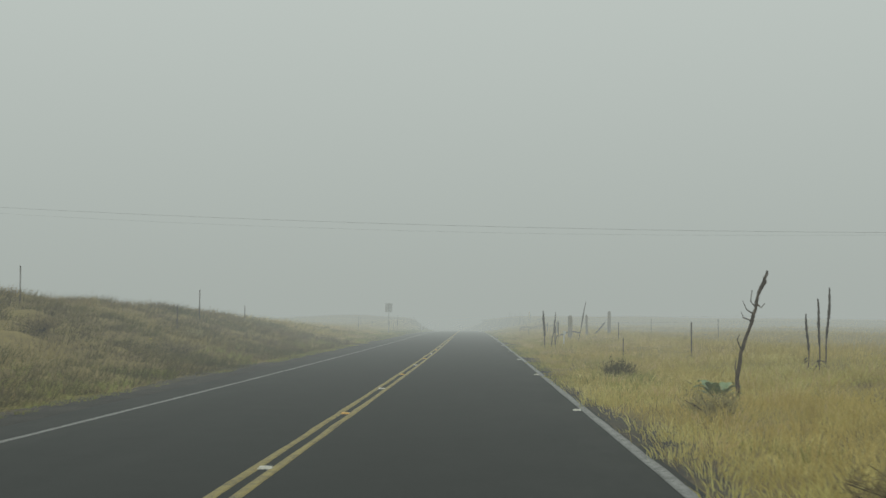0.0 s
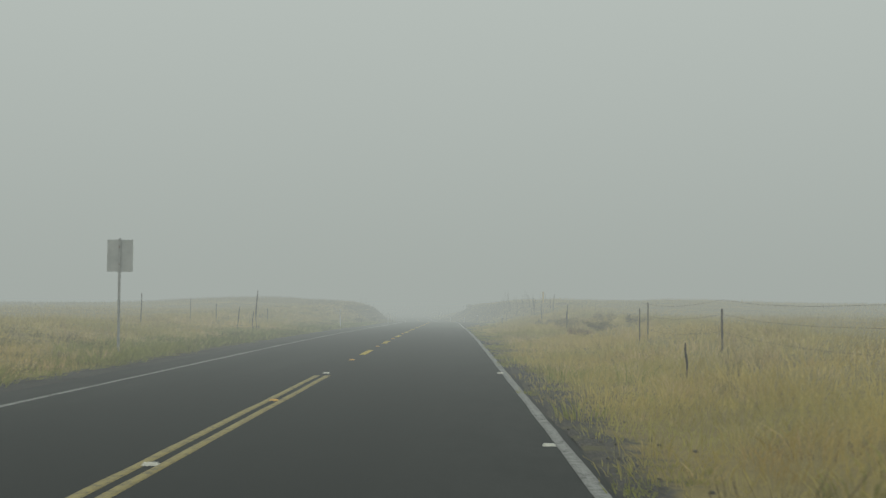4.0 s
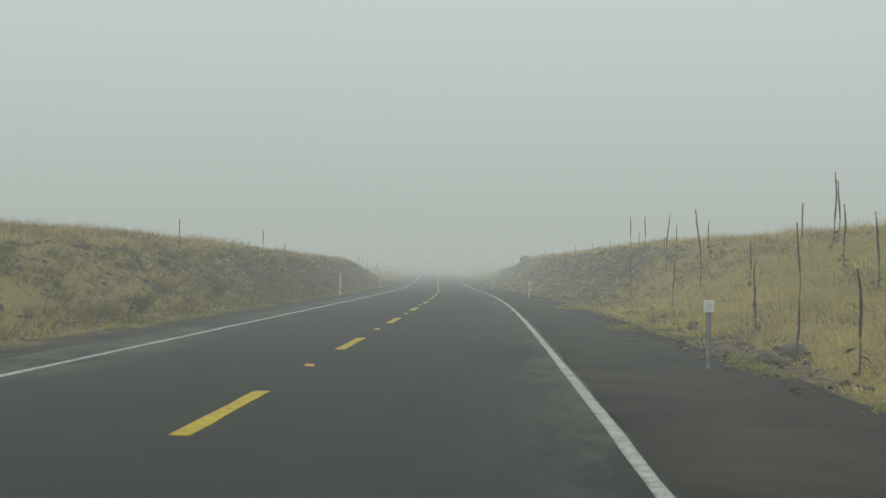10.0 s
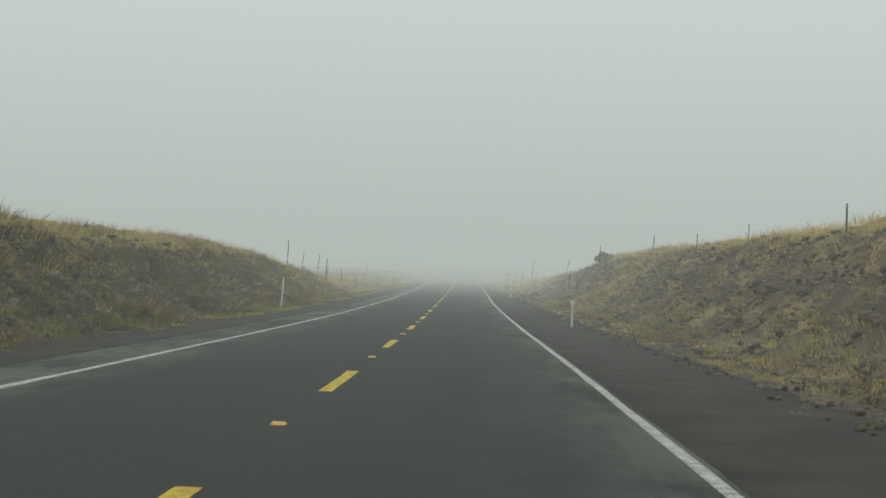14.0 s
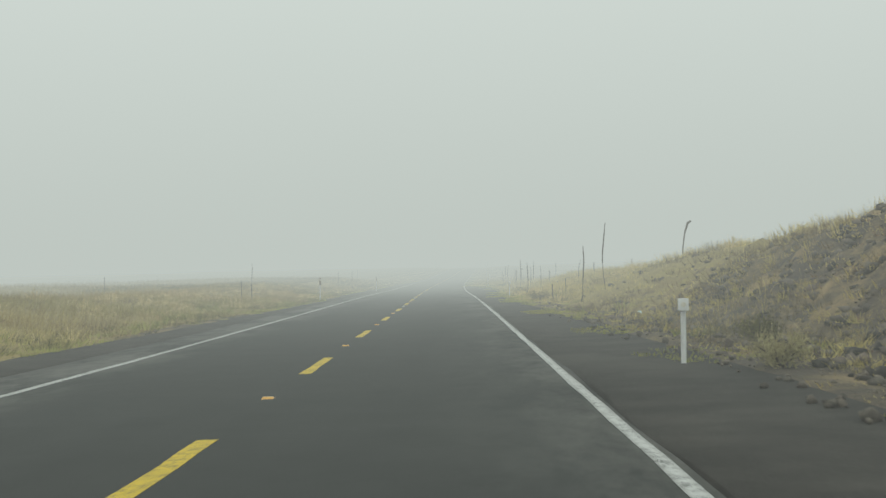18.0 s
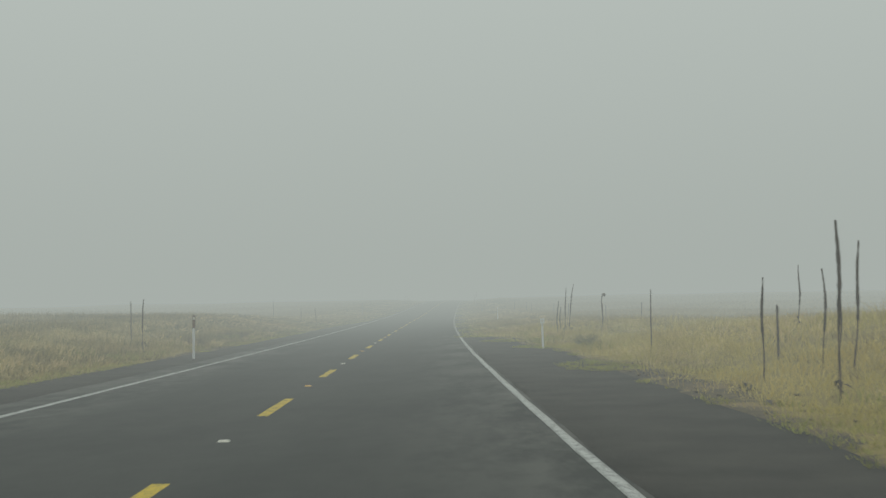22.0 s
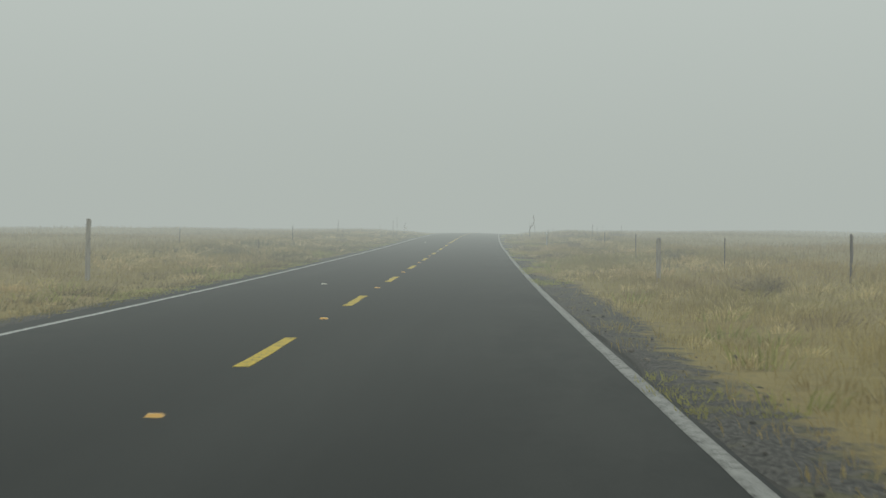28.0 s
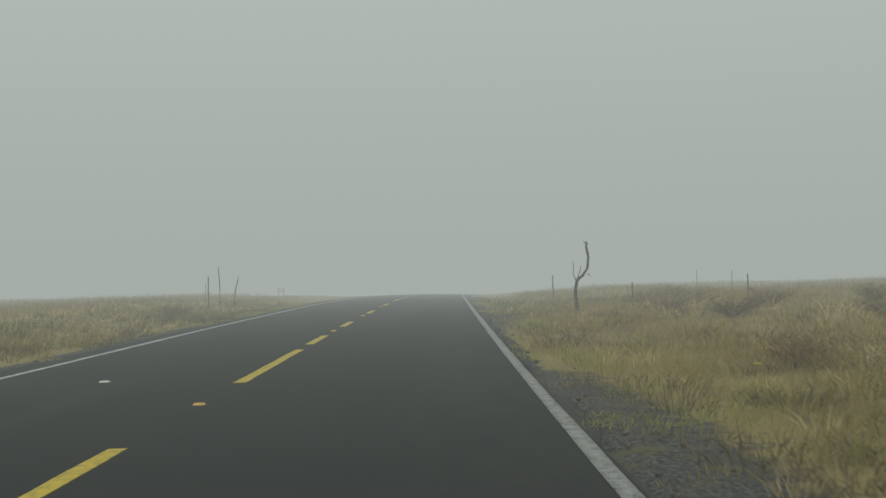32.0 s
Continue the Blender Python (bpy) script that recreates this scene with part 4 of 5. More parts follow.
SHRUBS += [(182.0, -4.9, 1), (186.6, -5.0, 1), (204.5, -5.6, 0), (213.0, -6.4, 2), (236.0, -6.8, 0), (250.5, -6.3, 3), (266.0, -6.6, 3), (277.5, -6.1, 3), (284.4, -6.3, 0), (297.5, -6.4, 3),
           (309.5, 7.6, 1), (314.8, 7.0, 1), (322.5, 6.9, 0), (333.2, 5.3, 1), (372.6, 5.6, 0), (389.5, 5.9, 1), (396.0, 6.4, 0), (428.6, 6.6, 1), (437.5, -6.2, 0), (449.0, -6.5, 2)]
SHRUBS += [(520.0, 7.2, 0), (541.0, 9.0, 2), (561.5, 7.1, 0), (572.0, 9.4, 2), (583.0, 9.0, 2), (588.5, 10.2, 0), (592.5, 8.4, 2), (595.0, 9.8, 2), (597.0, 7.9, 0),
           (599.5, 9.0, 2), (602.5, 8.2, 2), (606.0, 9.4, 0), (590.0, 11.8, 2), (596.0, 12.6, 0), (580.5, 6.4, 3), (545.0, -7.4, 0), (575.0, -6.6, 1), (604.0, -5.8, 0)]
SHRUBS += [(176.0, -5.3, 4), (179.0, -5.6, 4), (183.5, -5.4, 4), (188.5, -5.2, 4), (195.5, -5.3, 4), (25.5, 4.8, 4), (318.8, 7.2, 4), (338.5, 6.4, 4), (208.0, -5.7, 4), (219.5, -6.3, 4)]
used = set()
for i, (s, u, k) in enumerate(SHRUBS):
    m = Matrix.Translation(spot(s, u, -.02)) @ Matrix.Rotation(i * 1.7, 4, "Z")
    if k in used:
        copy_thing(kinds[k], m)
    else:
        kinds[k].matrix_basis = m
        used.add(k)

# ---- posts ----
def stake(at, high, lean, material, name, label, category, group, thick, seed):
    """A rough upright of weathered wood or steel, driven into the ground."""
    g = random.Random(seed)
    pts = [(lean * high * k + g.uniform(-.006, .006), g.uniform(-.006, .006), -.25 + (high + .25) * k) for k in (0, .2, .4, .6, .8, .97, 1)]
    vs, fs = tube(pts, [thick * f for f in (1, 1.02, .97, .98, .94, .92, .7)], 7, .10, g)
    ob = thing(name, at, label, category, group)
    raw("stake", vs, fs, material, ob)
    for k in (.45, .68, .9):
        bm = box_bm(thick * 2.5, .012, .012, (lean * high * k, -thick * .2, high * k))
        part("wire_clip", bm, WIRE, ob)
    return ob

FENCE = [
    (31.2, -10.3, .9, 0), (41.6, -8.6, .75, 0), (49.6, -9.6, 1.08, 0), (20.5, -11.0, 1.1, 0), (62, -10, .8, 0), (35.5, 8.05, .95, 0), (35.9, 6.1, .6, 0), (62.5, 9.0, .85, 0),
    (64.1, 5.9, .85, 0), (73.5, 12.2, .96, 0), (68.5, 15.2, .95, 0), (101.3, 7.7, .8, 0), (108.4, 7.06, .85, 0), (110.5, 7.6, .95, 0), (123.5, -9.75, 1.1, .03), (126.8, 6.8, .95, .05),
    (134.4, 7.5, .6, 0), (137.0, -9.4, .75, 0), (137.2, -10.7, .9, 0), (143.9, -7.9, .7, 0), (149.2, 7.4, .65, 0)]
FENCE += [
    (169.2, 8.1, .9, 0), (179.7, 9.5, .7, 0), (184.2, -5.8, .65, 0), (192.5, -7.7, .65, 0), (200.1, -7.8, .7, 0), (215.5, 10.9, .97, .02), (221.5, -8.0, .94, 0), (235.5, 10.2, .7, 0),
    (193.5, 11.0, .8, 0), (202.0, 11.2, .75, 0), (246.9, -8.1, .7, 0), (248.6, 11.0, .75, 0), (260.5, 11.0, .65, 0), (271, 11.1, .6, 0), (281.0, 11.0, .65, 0), (292, 11.0, .6, 0),
    (301.5, 11.0, .6, 0), (262.5, 8.3, 1.9, 0), (261.3, -8.6, .55, 0), (318.5, 9.1, 1.2, 0)]
FENCE += [
    (370.9, 6.05, .6, -.04), (373.2, 6.8, .65, 0), (377.2, -7.7, .8, 0), (377.6, -7.3, .65, 0), (384.3, 6.6, .9, 0), (384.9, 11.4, .6, 0), (392.9, 10.4, .65, 0), (383.5, -15.7, .8, 0),
    (403.5, 8.7, .8, 0), (414.4, 8.2, .85, 0), (422.4, 7.4, 1.44, .02), (436.9, -8.4, 1.3, 0), (455.8, 12.7, .8, .05), (471.1, 12.9, .75, 0), (474.2, -5.5, 1.2, -.1), (480.8, 11.5, .85, 0),
    (489.2, -8.3, .9, -.05), (498.9, 11.9, .75, 0), (505.8, -12.9, 1.6, 0), (510.7, 10.7, .85, 0)]
FENCE += [
    (522.6, 9.6, .9, 0), (527.6, 11.1, .8, 0), (531.4, 8.8, .75, 0), (544.4, 8.0, .78, 0), (564.7, 8.8, .65, 0), (584.0, 9.7, .9, 0), (576.1, 6.3, .8, 0), (584.3, -7.6, .5, 0),
    (602.7, 7.8, .6, 0), (604.6, 11.6, .6, 0), (616.5, 6.6, .9, 0), (622.5, 13.5, .8, 0), (624.5, 15.5, .8, 0), (613.5, -6.6, 1.1, 0), (625, -9.0, .7, 0), (558, -12.5, .7, 0)]
for i, (s, u, h, lean) in enumerate(FENCE):
    stake(spot(s, u), h + .12, lean, DARK_WOOD, "fence_post", "thin weathered dark fence post standing in dry grass", "fence post", "fence posts along the road", .015 + .004 * (i % 3), 300 + i)

for i, (s, u, h, r) in enumerate(((71.8, 7.2, 1.35, .085), (76.0, 8.6, 1.3, .075), (66.6, 6.9, 1.25, .07), (79.7, 7.9, 1.35, .115), (80.9, 10.5, 1.5, .11), (87.8, 7.6, 1.0, .07), (524.1, -6.3, 1.25, .055), (526.3, 6.3, .95, .06))):
    stake(spot(s, u), h + .1, .01 * (-1) ** i, GREY_WOOD, "wooden_post", "thick silver-grey wooden fence post with wire clips", "fence post", "thick wooden posts", r, 400 + i)


def rod(name, pts, radius, material, parent=None, sides=5):
    vs, fs = tube(pts, [radius] * len(pts), sides)
    return raw(name, vs, fs, material, parent)

# strands and braces of the corner fence
fence_wires = tagged(new("wire_fence"), "slack rusty wire strands between grey wooden posts", "fence")
corner = [(66.6, 6.9), (71.8, 7.2), (79.7, 7.9), (87.8, 7.6), (101.3, 7.7), (108.4, 7.1)]
for h in (.45, .8, 1.1):
    pts = []
    for (s0, u0), (s1, u1) in zip(corner, corner[1:]):
        for k in np.linspace(0, 1, 5)[:-1]:
            pts.append(spot(s0 + (s1 - s0) * k, u0 + (u1 - u0) * k, h - .08 * math.sin(math.pi * k)))
    pts.append(spot(*corner[-1], h))
    rod("strand", pts, .0022, RUST, fence_wires)
for h in (.5, .85, 1.2):
    rod("strand", [spot(79.7, 7.9, h), spot(80.3, 9.1, h - .03), spot(80.9, 10.3, h), spot(77, 14.5, h), spot(73.5, 19, h)], .0022, RUST, fence_wires)
for a, b in ((((79.4, 6.85), .10), ((79.65, 7.85), .42)), (((79.9, 8.5), .28), ((79.75, 7.95), .42)), (((80.1, 9.45), .05), ((80.85, 10.22), .85))):
    p, q = spot(*a[0], a[1]), spot(*b[0], b[1])
    vs, fs = tube([p, p.lerp(q, .5) + Vector((.02, 0, .02)), q], [.05, .047, .04], 7, .08, random.Random(5))
    raw("brace", vs, fs, DARK_WOOD, fence_wires)


def delineator(s, u, high, lean=0.0, plate=True):
    """A slim white roadside post; those of the near lane carry a square plate."""
    ob = thing("delineator_post", spot(s, u), "slim white roadside delineator post" + (" with a square white plate" if plate else " without a plate"), "delineator post", "delineator posts")
    bm = bmesh.new()
    w = .030 if plate else .034
    prof = [(-w, 0), (-w * .5, .024), (w * .5, .024), (w, 0), (w, .006), (w * .5, .030), (-w * .5, .030), (-w, .006)]
    lo = [bm.verts.new((x, y, -.3)) for x, y in prof]
    hi = [bm.verts.new((x + lean * high, y, high)) for x, y in prof]
    for k in range(8):
        bm.faces.new((lo[k], lo[(k + 1) % 8], hi[(k + 1) % 8], hi[k]))
    bm.faces.new(hi), bm.faces.new(lo[::-1])
    bmesh.ops.recalc_face_normals(bm, faces=bm.faces)
    aged = not plate and int(s) in (381, 426)
    part("post", bm, GALV if int(s) in (152, 195, 571) else POST_WHITE, ob)
    if aged:
        part("sleeve", box_bm(.076, .04, .34, (lean * (high - .17), .014, high - .17), .006), RUST, ob, "rust-brown upper sleeve")
    if plate:
        part("plate", box_bm(.125, .008, .145, (lean * high, -.008, high - .045), .004), POST_WHITE, ob, "square white plate")
        bm = bmesh.new()
        bmesh.ops.create_cone(bm, segments=12, radius1=.03, radius2=.03, depth=.008, cap_ends=True, matrix=Matrix.Translation((lean * high, -.015, high - .045)) @ Matrix.Rotation(math.pi / 2, 4, "X"))
        part("reflector", bm, CLEAR, ob, "round reflector")
    else:
        part("reflector", box_bm(.06, .006, .08, (lean * high, -.004, high - .08), .002), CLEAR, ob, "pale reflector strip")
    return ob

for s, u, h, lean, plate in ((53.2, 5.5, .8, .1, True), (148.2, -4.3, 1.12, -.02, False), (152.0, 5.2, .70, 0, True), (191.4, -3.65, .98, 0, False), (195.2, 4.66, .78, 0, True), 
                             (243.3, 4.72, .72, .05, True), (241.5, -4.6, 1.1, -.02, False), (286.9, 4.62, .76, 0, True), (294.3, -5.3, 1.15, .06, False),
                             (334.3, 4.47, .72, .02, True), (381.2, -4.5, 1.1, .02, False), (381.8, 4.82, .74, .04, True), (426.2, -4.2, 1.16, .02, False), (428.3, 5.36, .82, 0, True),
                             (483.2, 6.6, .95, 0, True), (571.8, 6.05, .80, -.04, True)):
    delineator(s, u, h, lean, plate)

# ---- dead mullein stalks ----
def stalk(s, u, high, lean, seed, group="dead mullein stalks", head=True, material=None, label="dead brown mullein stalk with a rough seed head"):
    g = random.Random(seed)
    ob = thing("mullein_stalk", spot(s, u), label, "dead plant", group)
    n = 12
    bow = g.uniform(-.04, .04) * high
    ph = g.uniform(0, 6)
    pts = [(lean * high * k ** 1.2 + bow * math.sin(math.pi * k) + .010 * math.sin(9 * k + ph), .02 * math.sin(5 * k + ph), -.1 + (high + .1) * k) for k in (i / n for i in range(n + 1))]
    r0 = (.008 + .0045 * high) * (2.0 if 52.5 < s < 54 else .75 if 189 < s < 232 or s > 360 else 1.0)
    vs, fs = tube(pts, [r0 * (1.15 - .55 * i / n) for i in range(n + 1)], 6, .12, g)
    raw("stem", vs, fs, material or STALK, ob)
    if head:
        # the knobbly spike of the upper part
        top = [Vector(p) for p in pts[5:]]
        path = [top[int(k)].lerp(top[min(int(k) + 1, len(top) - 1)], k % 1) for k in np.linspace(0, len(top) - 1, 18)]
        rad = [r0 * (1.25 + .5 * math.sin(math.pi * min(1, i / 17 + .12)) + g.uniform(-.22, .3)) * (1 if i < 15 else .75) for i in range(18)]
        vs, fs = tube(path, rad, 7, .22, g)
        raw("seed_head", vs, fs, SEED, ob)
    if g.random() < .55:
        vs, fs = [], []
        for k in range(7):
            a, l = g.uniform(0, 6.28), g.uniform(.10, .22)
            z = g.uniform(.04, .30) * min(high, 1.2)
            d = Vector((math.cos(a), math.sin(a), 0))
            w = Vector((-d.y, d.x, 0)) * .03
            c = Vector((lean * z, 0, z))
            q = len(vs)
            vs += [c, c + d * l * .5 + w + Vector((0, 0, -.02)), c + d * l * .5 - w + Vector((0, 0, -.03)), c + d * l + Vector((0, 0, -.10))]
            fs += [(q, q + 1, q + 2), (q + 1, q + 3, q + 2)]
        raw("withered_leaves", vs, fs, SEED, ob, "curled dead leaves")
    return ob

MULLEIN = [
    (24.2, 8.7, 1.4, -.01), (24.6, 8.6, 1.1, -.03), (25.5, 9.2, 1.65, .06), (51.5, 4.9, .55, .1), (53.2, 4.75, 1.65, -.05), (52.0, 5.1, .6, .12), (58.5, 5.3, 1.35, .15), (64.1, 7.1, 2.05, .18),
    (62.5, 5.9, 1.2, .05), (61.0, 5.6, 1.6, .05), (95.5, 5.9, .5, 0), (128.7, -6.1, 1.75, .01), (129.9, -7.1, .95, .06), (131.5, -6.7, .8, 0), (163.1, 7.9, 1.3, .04), (165.0, 9.4, 1.5, .03),
    (167.5, 9.3, 1.4, .02), (168.5, 8.7, 1.4, .08), (171.7, 8.3, 1.55, .06)]
MULLEIN += [
    (190.1, 7.2, .8, 0), (194.8, 6.3, 1.15, -.02), (196.1, 7.6, .95, 0), (197.1, 6.2, .7, .02), (191.5, 9.3, 1.5, 0), (194.5, 9.9, 1.2, .01), (199.5, 9.2, 1.6, .02), (200.5, 10.0, 1.0, 0),
    (202.5, 8.9, 1.35, -.04), (205.5, 8.3, 1.5, -.05), (207.0, 9.6, 1.3, 0), (209.7, 10.1, 1.75, .03), (210.3, 10.4, 1.4, 0), (206.3, 7.6, 1.0, 0), (203.5, 7.0, .8, 0), (212.3, 8.8, 1.1, 0),
    (215.8, 7.4, 1.2, .04), (217.1, 8.4, 2.15, -.08), (225.6, 7.4, 1.5, 0), (230.5, 9.5, 2.0, .05), (226.5, 10.4, 1.1, 0)]
MULLEIN += [
    (240.3, -8.3, 1.0, .06), (244.9, 10.8, 1.7, -.03), (249.4, 10.7, 1.85, -.04), (236, 10.8, 1.0, 0), (320.4, 7.7, 1.0, 0), (320.8, 7.4, 1.6, -.03), (324.9, 9.5, 1.7, 0), (325.9, -7.2, 1.6, .04),
    (331.9, -5.9, .95, 0), (337.2, -6.5, .95, 0), (338.0, -7.5, 1.15, 0), (336.1, -9.0, 1.6, .09), (328.6, -9.0, 1.2, .03), (321.5, -9.0, 1.5, .03), (333.5, -8.0, 1.1, .05), (318.8, 11.8, 1.0, 0),
    (364.2, 6.5, 1.9, .04), (367.1, 7.7, 2.35, .02), (385.0, 5.9, 1.6, .02), (394.0, 9.6, 1.0, .14), (398.5, -10.5, 1.5, .06)]
MULLEIN += [
    (407.6, 7.0, 2.1, .01), (410.0, 8.0, 1.75, .07), (410.6, 6.9, 1.4, .01), (411.1, 7.9, 1.4, .04), (413.0, 8.8, 1.3, .02), (421.3, 10.6, 1.4, .05), (431.0, -6.6, 1.55, 0), (441.0, 7.55, 1.85, .09),
    (440.8, 7.3, 1.75, .05), (441.1, 7.1, 1.25, .02), (441.0, 7.2, 1.0, 0), (549.8, -7.2, .5, .06), (566.5, -8.3, .5, 0), (583.3, -7.8, 1.25, 0), (613.1, -5.6, 1.2, .17), (614.0, -6.3, 1.5, 0), (571, -9.0, .9, .02)]
for i, (s, u, h, lean) in enumerate(MULLEIN):
    stalk(s, u, h + .1, lean, 500 + i)
for i, (s, u) in enumerate(((281.9, -6.95), (263.0, -7.0))):
    stalk(s, u, .9, 0, 700 + i, "living mullein stalks", True, PALE_STALK, "yellow-green mullein stalk on the rocky bank")


def crooked(name, s, u, path, radii, twigs, label, category, seed):
    """A bare crooked stem with twigs; path in metres across the view and up."""
    g = random.Random(seed)
    ob = thing(name, spot(s, u), label, category)
    pts = []
    for (x0, z0), (x1, z1) in zip(path, path[1:]):
        for k in (0, .33, .66):
            pts.append((x0 + (x1 - x0) * k + g.uniform(-.012, .012), g.uniform(-.02, .02), z0 + (z1 - z0) * k))
    pts.append((path[-1][0], 0, path[-1][1]))
    rad = np.interp(np.linspace(0, 1, len(pts)), np.linspace(0, 1, len(radii)), radii)
    vs, fs = tube(pts, [r * g.uniform(.88, 1.15) for r in rad], 8, .15, g)
    raw("trunk", vs, fs, STALK, ob)
    for tw in twigs:
        p = [(x, g.uniform(-.03, .03), z) for x, z in tw]
        vs, fs = tube(p, list(np.linspace(.013, .005, len(p))), 5, .15, g)
        raw("twig", vs, fs, STALK, ob)
    return ob

crooked("dead_sapling", 17.8, 5.76, [(0, -.1), (-.01, .35), (.03, .75), (.14, 1.05), (.24, 1.35), (.30, 1.62), (.40, 1.85), (.45, 2.02)], [.032, .034, .025, .023, .025, .021, .032, .015],
        [[(.0, .3), (-.05, .5), (-.03, .68)], [(.24, 1.35), (.13, 1.42), (.07, 1.55)], [(.2, 1.25), (.08, 1.3), (.05, 1.38)], [(.3, 1.5), (.36, 1.45), (.42, 1.52)], [(.27, 1.45), (.2, 1.55), (.22, 1.72)],
         [(.05, .8), (-.02, .95), (.02, 1.05)]], "bare crooked dead sapling with short twigs in yellow grass", "dead tree", 3)
crooked("dead_sapling", 598.5, 5.75, [(0, -.1), (.0, .3), (-.01, .65), (.02, .92), (.18, 1.06), (.30, 1.22), (.33, 1.5), (.30, 1.75), (.30, 1.92)], [.045, .05, .04, .042, .036, .03, .033, .03, .024],
        [[(.02, .9), (-.06, 1.1), (-.04, 1.3), (-.06, 1.42)], [(.03, .9), (.13, 1.22), (.14, 1.3)], [(.30, 1.85), (.22, 1.95)], [(.31, 1.1), (.4, 1.02)]],
        "bare dead sapling bent into an S beside the road", "dead tree", 4)
crooked("dead_branch", 196.7, 8.5, [(0, -.1), (.03, .35), (.05, .6), (.25, .76), (.5, .86), (.62, .98), (.74, 1.05)], [.03, .03, .03, .032, .03, .035, .02],
        [[(.5, .86), (.6, .8)], [(.62, .98), (.6, 1.1)]], "crooked dead branch arching over dry grass", "dead tree", 5)
crooked("drooping_stalk", 442.4, 9.0, [(0, -.1), (.02, .45), (-.01, .85), (-.03, 1.25), (.03, 1.40), (.09, 1.38), (.10, 1.30)], [.012, .02, .03, .018, .035, .055, .02], [],
        "tall dead stalk with a heavy drooping head", "dead plant", 6)
crooked("drooping_stalk", 369.0, 11.0, [(0, -.1), (.05, .5), (.12, 1.0), (.24, 1.42), (.36, 1.5)], [.028, .026, .026, .05, .045], [], "tall dead stalk with a thick bent head", "dead plant", 7)

# ---- bush, rosette, flowers ----
def bush(s, u, wide, high, seed, leaves, label):
    g = np.random.default_rng(seed)
    ob = thing("bush", spot(s, u, -.05), label, "bush")
    lob = g.uniform(-1, 1, (11, 3)) * np.array([wide * .34, wide * .3, high * .20]) + np.array([0, 0, high * .40])
    lob[6:, 2] = high * .2
    lob[6:, :2] *= 1.25
    k = g.integers(0, len(lob), leaves)
    d = g.standard_normal((leaves, 3))
    d = d / np.linalg.norm(d, axis=1)[:, None]
    c = lob[k] + d * (g.uniform(.55, 1, leaves) ** .5)[:, None] * np.array([wide * .23, wide * .2, high * .3])
    c[:, 2] = np.clip(c[:, 2], .03, high)
    a, b = g.standard_normal((leaves, 3)), g.standard_normal((leaves, 3))
    a, b = a / np.linalg.norm(a, axis=1)[:, None] * .05, b / np.linalg.norm(b, axis=1)[:, None] * .03
    v = np.stack([c - a, c + b, c + a, c - b], 1).reshape(-1, 3)
    crown = bulk("crown", v, np.arange(leaves * 4).reshape(-1, 4), BUSH_LEAF)
    crown.parent = ob
    r = random.Random(seed)
    for i in range(7):
        t = Vector(lob[i])
        vs, fs = tube([(0, 0, -.05), (t.x * .4, t.y * .4, t.z * .5), tuple(t)], [.025, .018, .008], 5, .1, r)
        raw("limb", vs, fs, STALK, ob)

bush(333.0, 10.75, 1.3, .82, 8, 6500, "rounded dense olive-green bush on the bank's crest")
bush(313.5, 6.6, .55, .36, 9, 900, "small olive bush at the foot of the bank")

rosette = thing("mullein_rosette", spot(18.1, 5.5), "grey-green rosette of broad felted mullein leaves", "plant")
rg = random.Random(12)
for i in range(15):
    a, l = i * 2.4, rg.uniform(.27, .40)
    d, w = Vector((math.cos(a), math.sin(a), 0)), Vector((-math.sin(a), math.cos(a), 0))
    up = rg.uniform(.10, .30)
    vs, fs = [], []
    for k in range(6):
        q = k / 5
        c = d * (.03 + l * q) + Vector((0, 0, .03 + up * math.sin(q * 2.0)))
        hw = .09 * math.sin(math.pi * min(1, .12 + q * .86))
        vs += [c - w * hw + Vector((0, 0, .015)), c, c + w * hw + Vector((0, 0, .015))]
    for k in range(5):
        b = k * 3
        fs += [(b, b + 1, b + 4, b + 3), (b + 1, b + 2, b + 5, b + 4)]
    raw("leaf", vs, fs, LEAF, rosette, smooth=True)


def flower(s, u, high, seed):
    g = random.Random(seed)
    ob = thing("yellow_flower", spot(s, u), "small yellow wild flower on a thin stem", "flower", "yellow wild flowers")
    vs, fs = tube([(0, 0, 0), (.01, 0, high * .6), (.0, .01, high)], [.006, .005, .004], 5)
    raw("stem", vs, fs, PALE_STALK, ob)
    vs, fs = [], []
    for k in range(9):
        a = k * .7 + g.uniform(-.1, .1)
        d, w = Vector((math.cos(a), math.sin(a), .35)), Vector((-math.sin(a), math.cos(a), 0))
        q = len(vs)
        c = Vector((0, 0, high))
        vs += [c, c + d * .03 + w * .014, c + d * .05, c + d * .03 - w * .014]
        fs += [(q, q + 1, q + 2, q + 3)]
    raw("petals", vs, fs, FLOWER, ob)

for i, (s, u, h) in enumerate(((14.5, -5.2, .5), (30, -6.5, .45), (52.5, 4.6, .7), (52.8, 4.55, .55), (309.5, 6.9, .45), (312, 7.4, .4), (314, 6.4, .35), (316.0, 8.1, .45), (310.8, 8.8, .4), (318.0, 6.9, .4),
                               (433.5, -6.0, .45), (434.5, -6.2, .4), (563.4, 6.2, .4), (562.6, 6.0, .35), (566, 6.5, .4), (577.5, 5.2, .35))):
    flower(s, u, h, 900 + i)

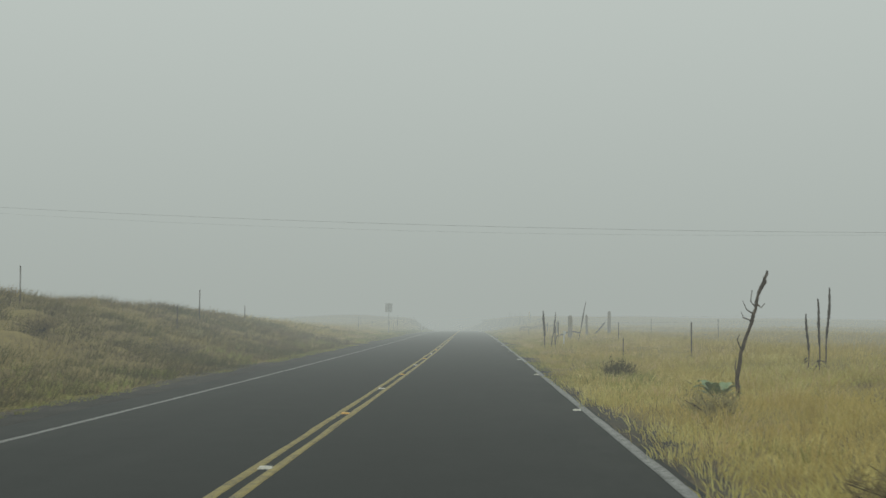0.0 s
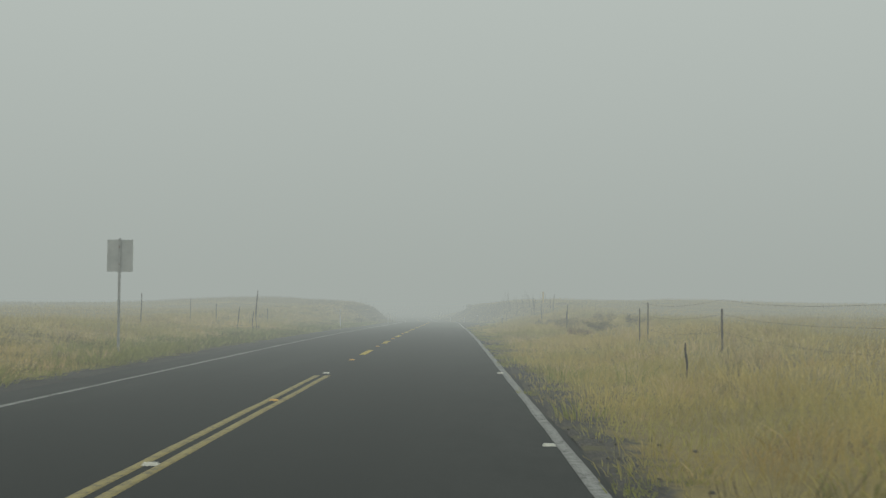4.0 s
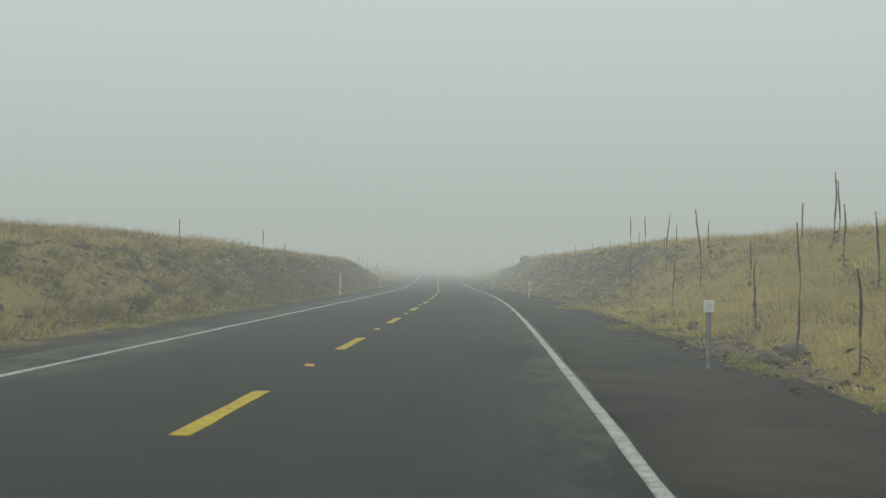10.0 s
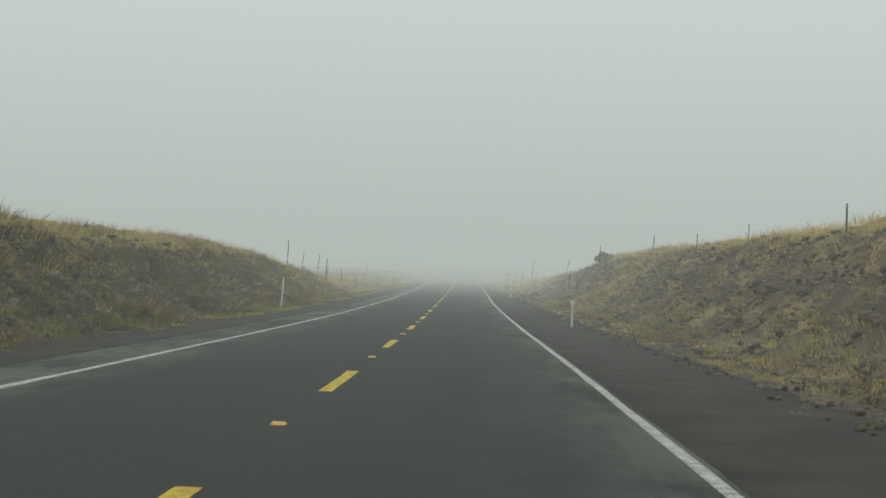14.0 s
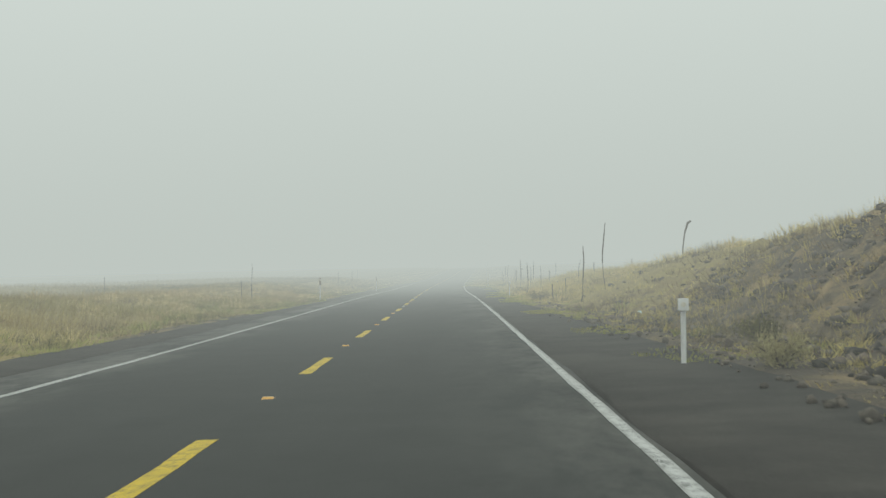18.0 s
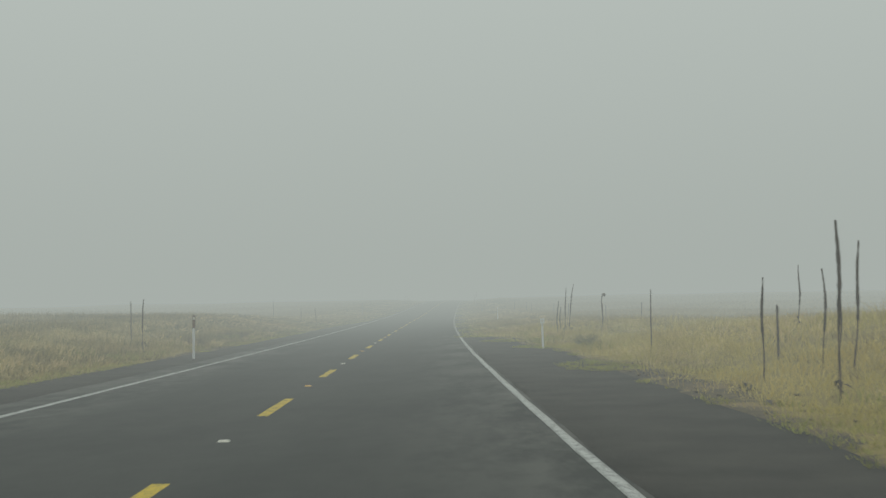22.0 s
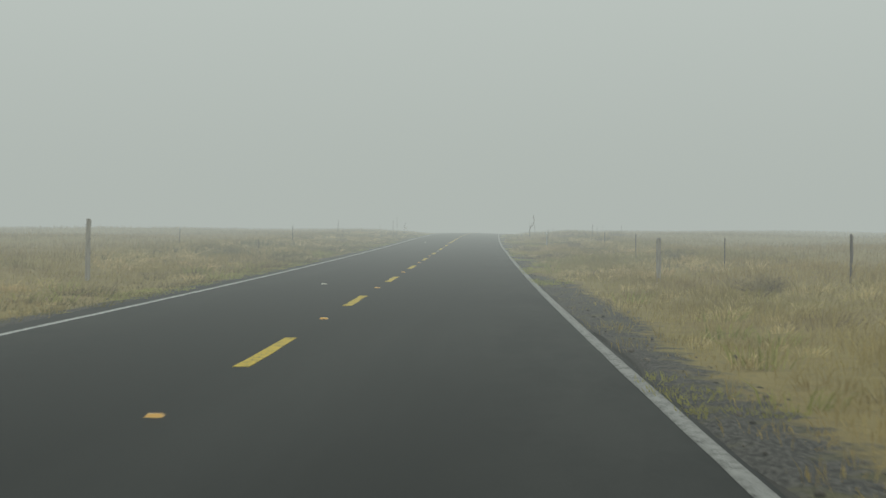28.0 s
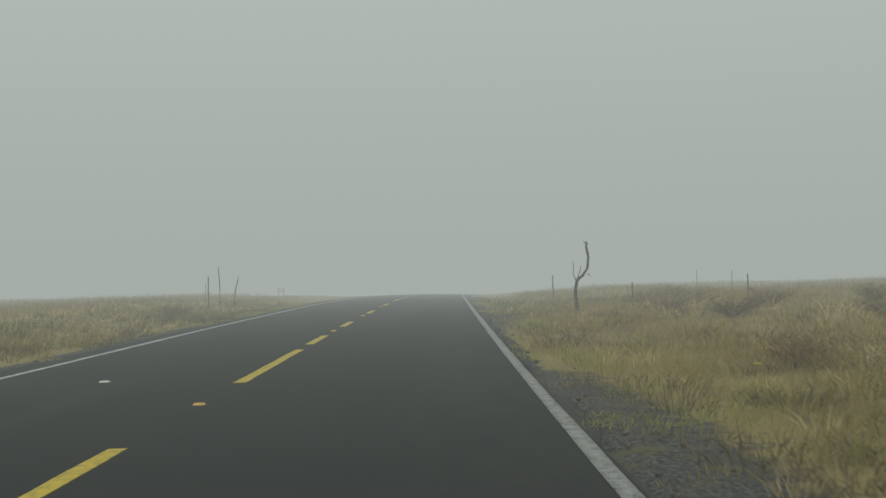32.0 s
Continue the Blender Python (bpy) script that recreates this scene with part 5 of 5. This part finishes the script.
# ---- sign, marker, litter, overhead wires ----
sign = thing("road_sign", spot(104.5, -5.5), "back of a grey rectangular road sign on a steel post", "road sign")
part("post", box_bm(.055, .04, 3.0, (0, -.028, 1.2), .004), GALV, sign)
part("panel", box_bm(.60, .006, .74, (0, 0, 2.30), .002), SIGN_BACK, sign, "dull grey back of the sign panel")
for z in (2.1, 2.5):
    part("bolt", box_bm(.03, .03, .03, (0, -.055, z), .006), RUST, sign)

marker_post = thing("utility_marker", spot(196.0, 11.0), "yellow plastic utility marker post with a red top band", "marker post")
part("blade", box_bm(.16, .02, 1.25, (0, 0, .525), .006), MARK_YELLOW, marker_post)
part("band", box_bm(.164, .024, .05, (0, 0, 1.11), .004), RED, marker_post, "red band")

litter = thing("litter", spot(351.6, 6.6, .05), "crumpled pale blue plastic wrapper lying on the verge", "litter")
bm = bmesh.new()
bmesh.ops.create_icosphere(bm, subdivisions=2, radius=.075)
for w in bm.verts:
    w.co *= 1 + .45 * noise.noise(w.co * 19)
    w.co.z *= .7
part("wrapper", bm, PLASTIC, litter)

board = thing("white_board", spot(640.0, -7.6), "small plain white board beyond the road's crest", "board")
part("panel", box_bm(.45, .02, .24, (0, 0, .5), .004), POST_WHITE, board)
for x in (-.16, .16):
    part("leg", box_bm(.03, .03, .62, (x, .025, .25)), DARK_WOOD, board)

def overhead(name, a, b, sag, radius):
    pts = []
    for k in np.linspace(0, 1, 33):
        p = a.lerp(b, k)
        pts.append(p - Vector((0, 0, sag * 4 * k * (1 - k))))
    ob = rod(name, pts, radius, WIRE, None, 6)
    tagged(ob, "dark overhead power line crossing above the road", "power line", "overhead lines")

poles = []
road_z = float(glide(KZ, 88.6))
for u, tall in ((-78.0, 12.6), (42.0, 6.9)):
    base = spot(88.6 - .16 * u, u)
    pole = thing("utility_pole", base, "tall brown wooden utility pole in the field", "utility pole", "utility poles")
    vs, fs = tube([(0, 0, -.6), (0, 0, tall * .5), (0, 0, tall + .3)], [.16, .14, .11], 12)
    raw("shaft", vs, fs, DARK_WOOD, pole)
    part("cross_arm", box_bm(.10, 1.8, .12, (0, 0, tall - .05), .01), DARK_WOOD, pole)
    poles.append(base + Vector((0, 0, tall)))
for d, top, r in ((0, 8.1, .010), (-.7, 7.6, .005)):
    a, b = (p + Vector((0, d, 0)) for p in poles)
    k = 78.0 / 120.0
    sag = (a.lerp(b, k).z - (road_z + top)) / (4 * k * (1 - k))
    overhead("overhead_line", a, b, sag, r)
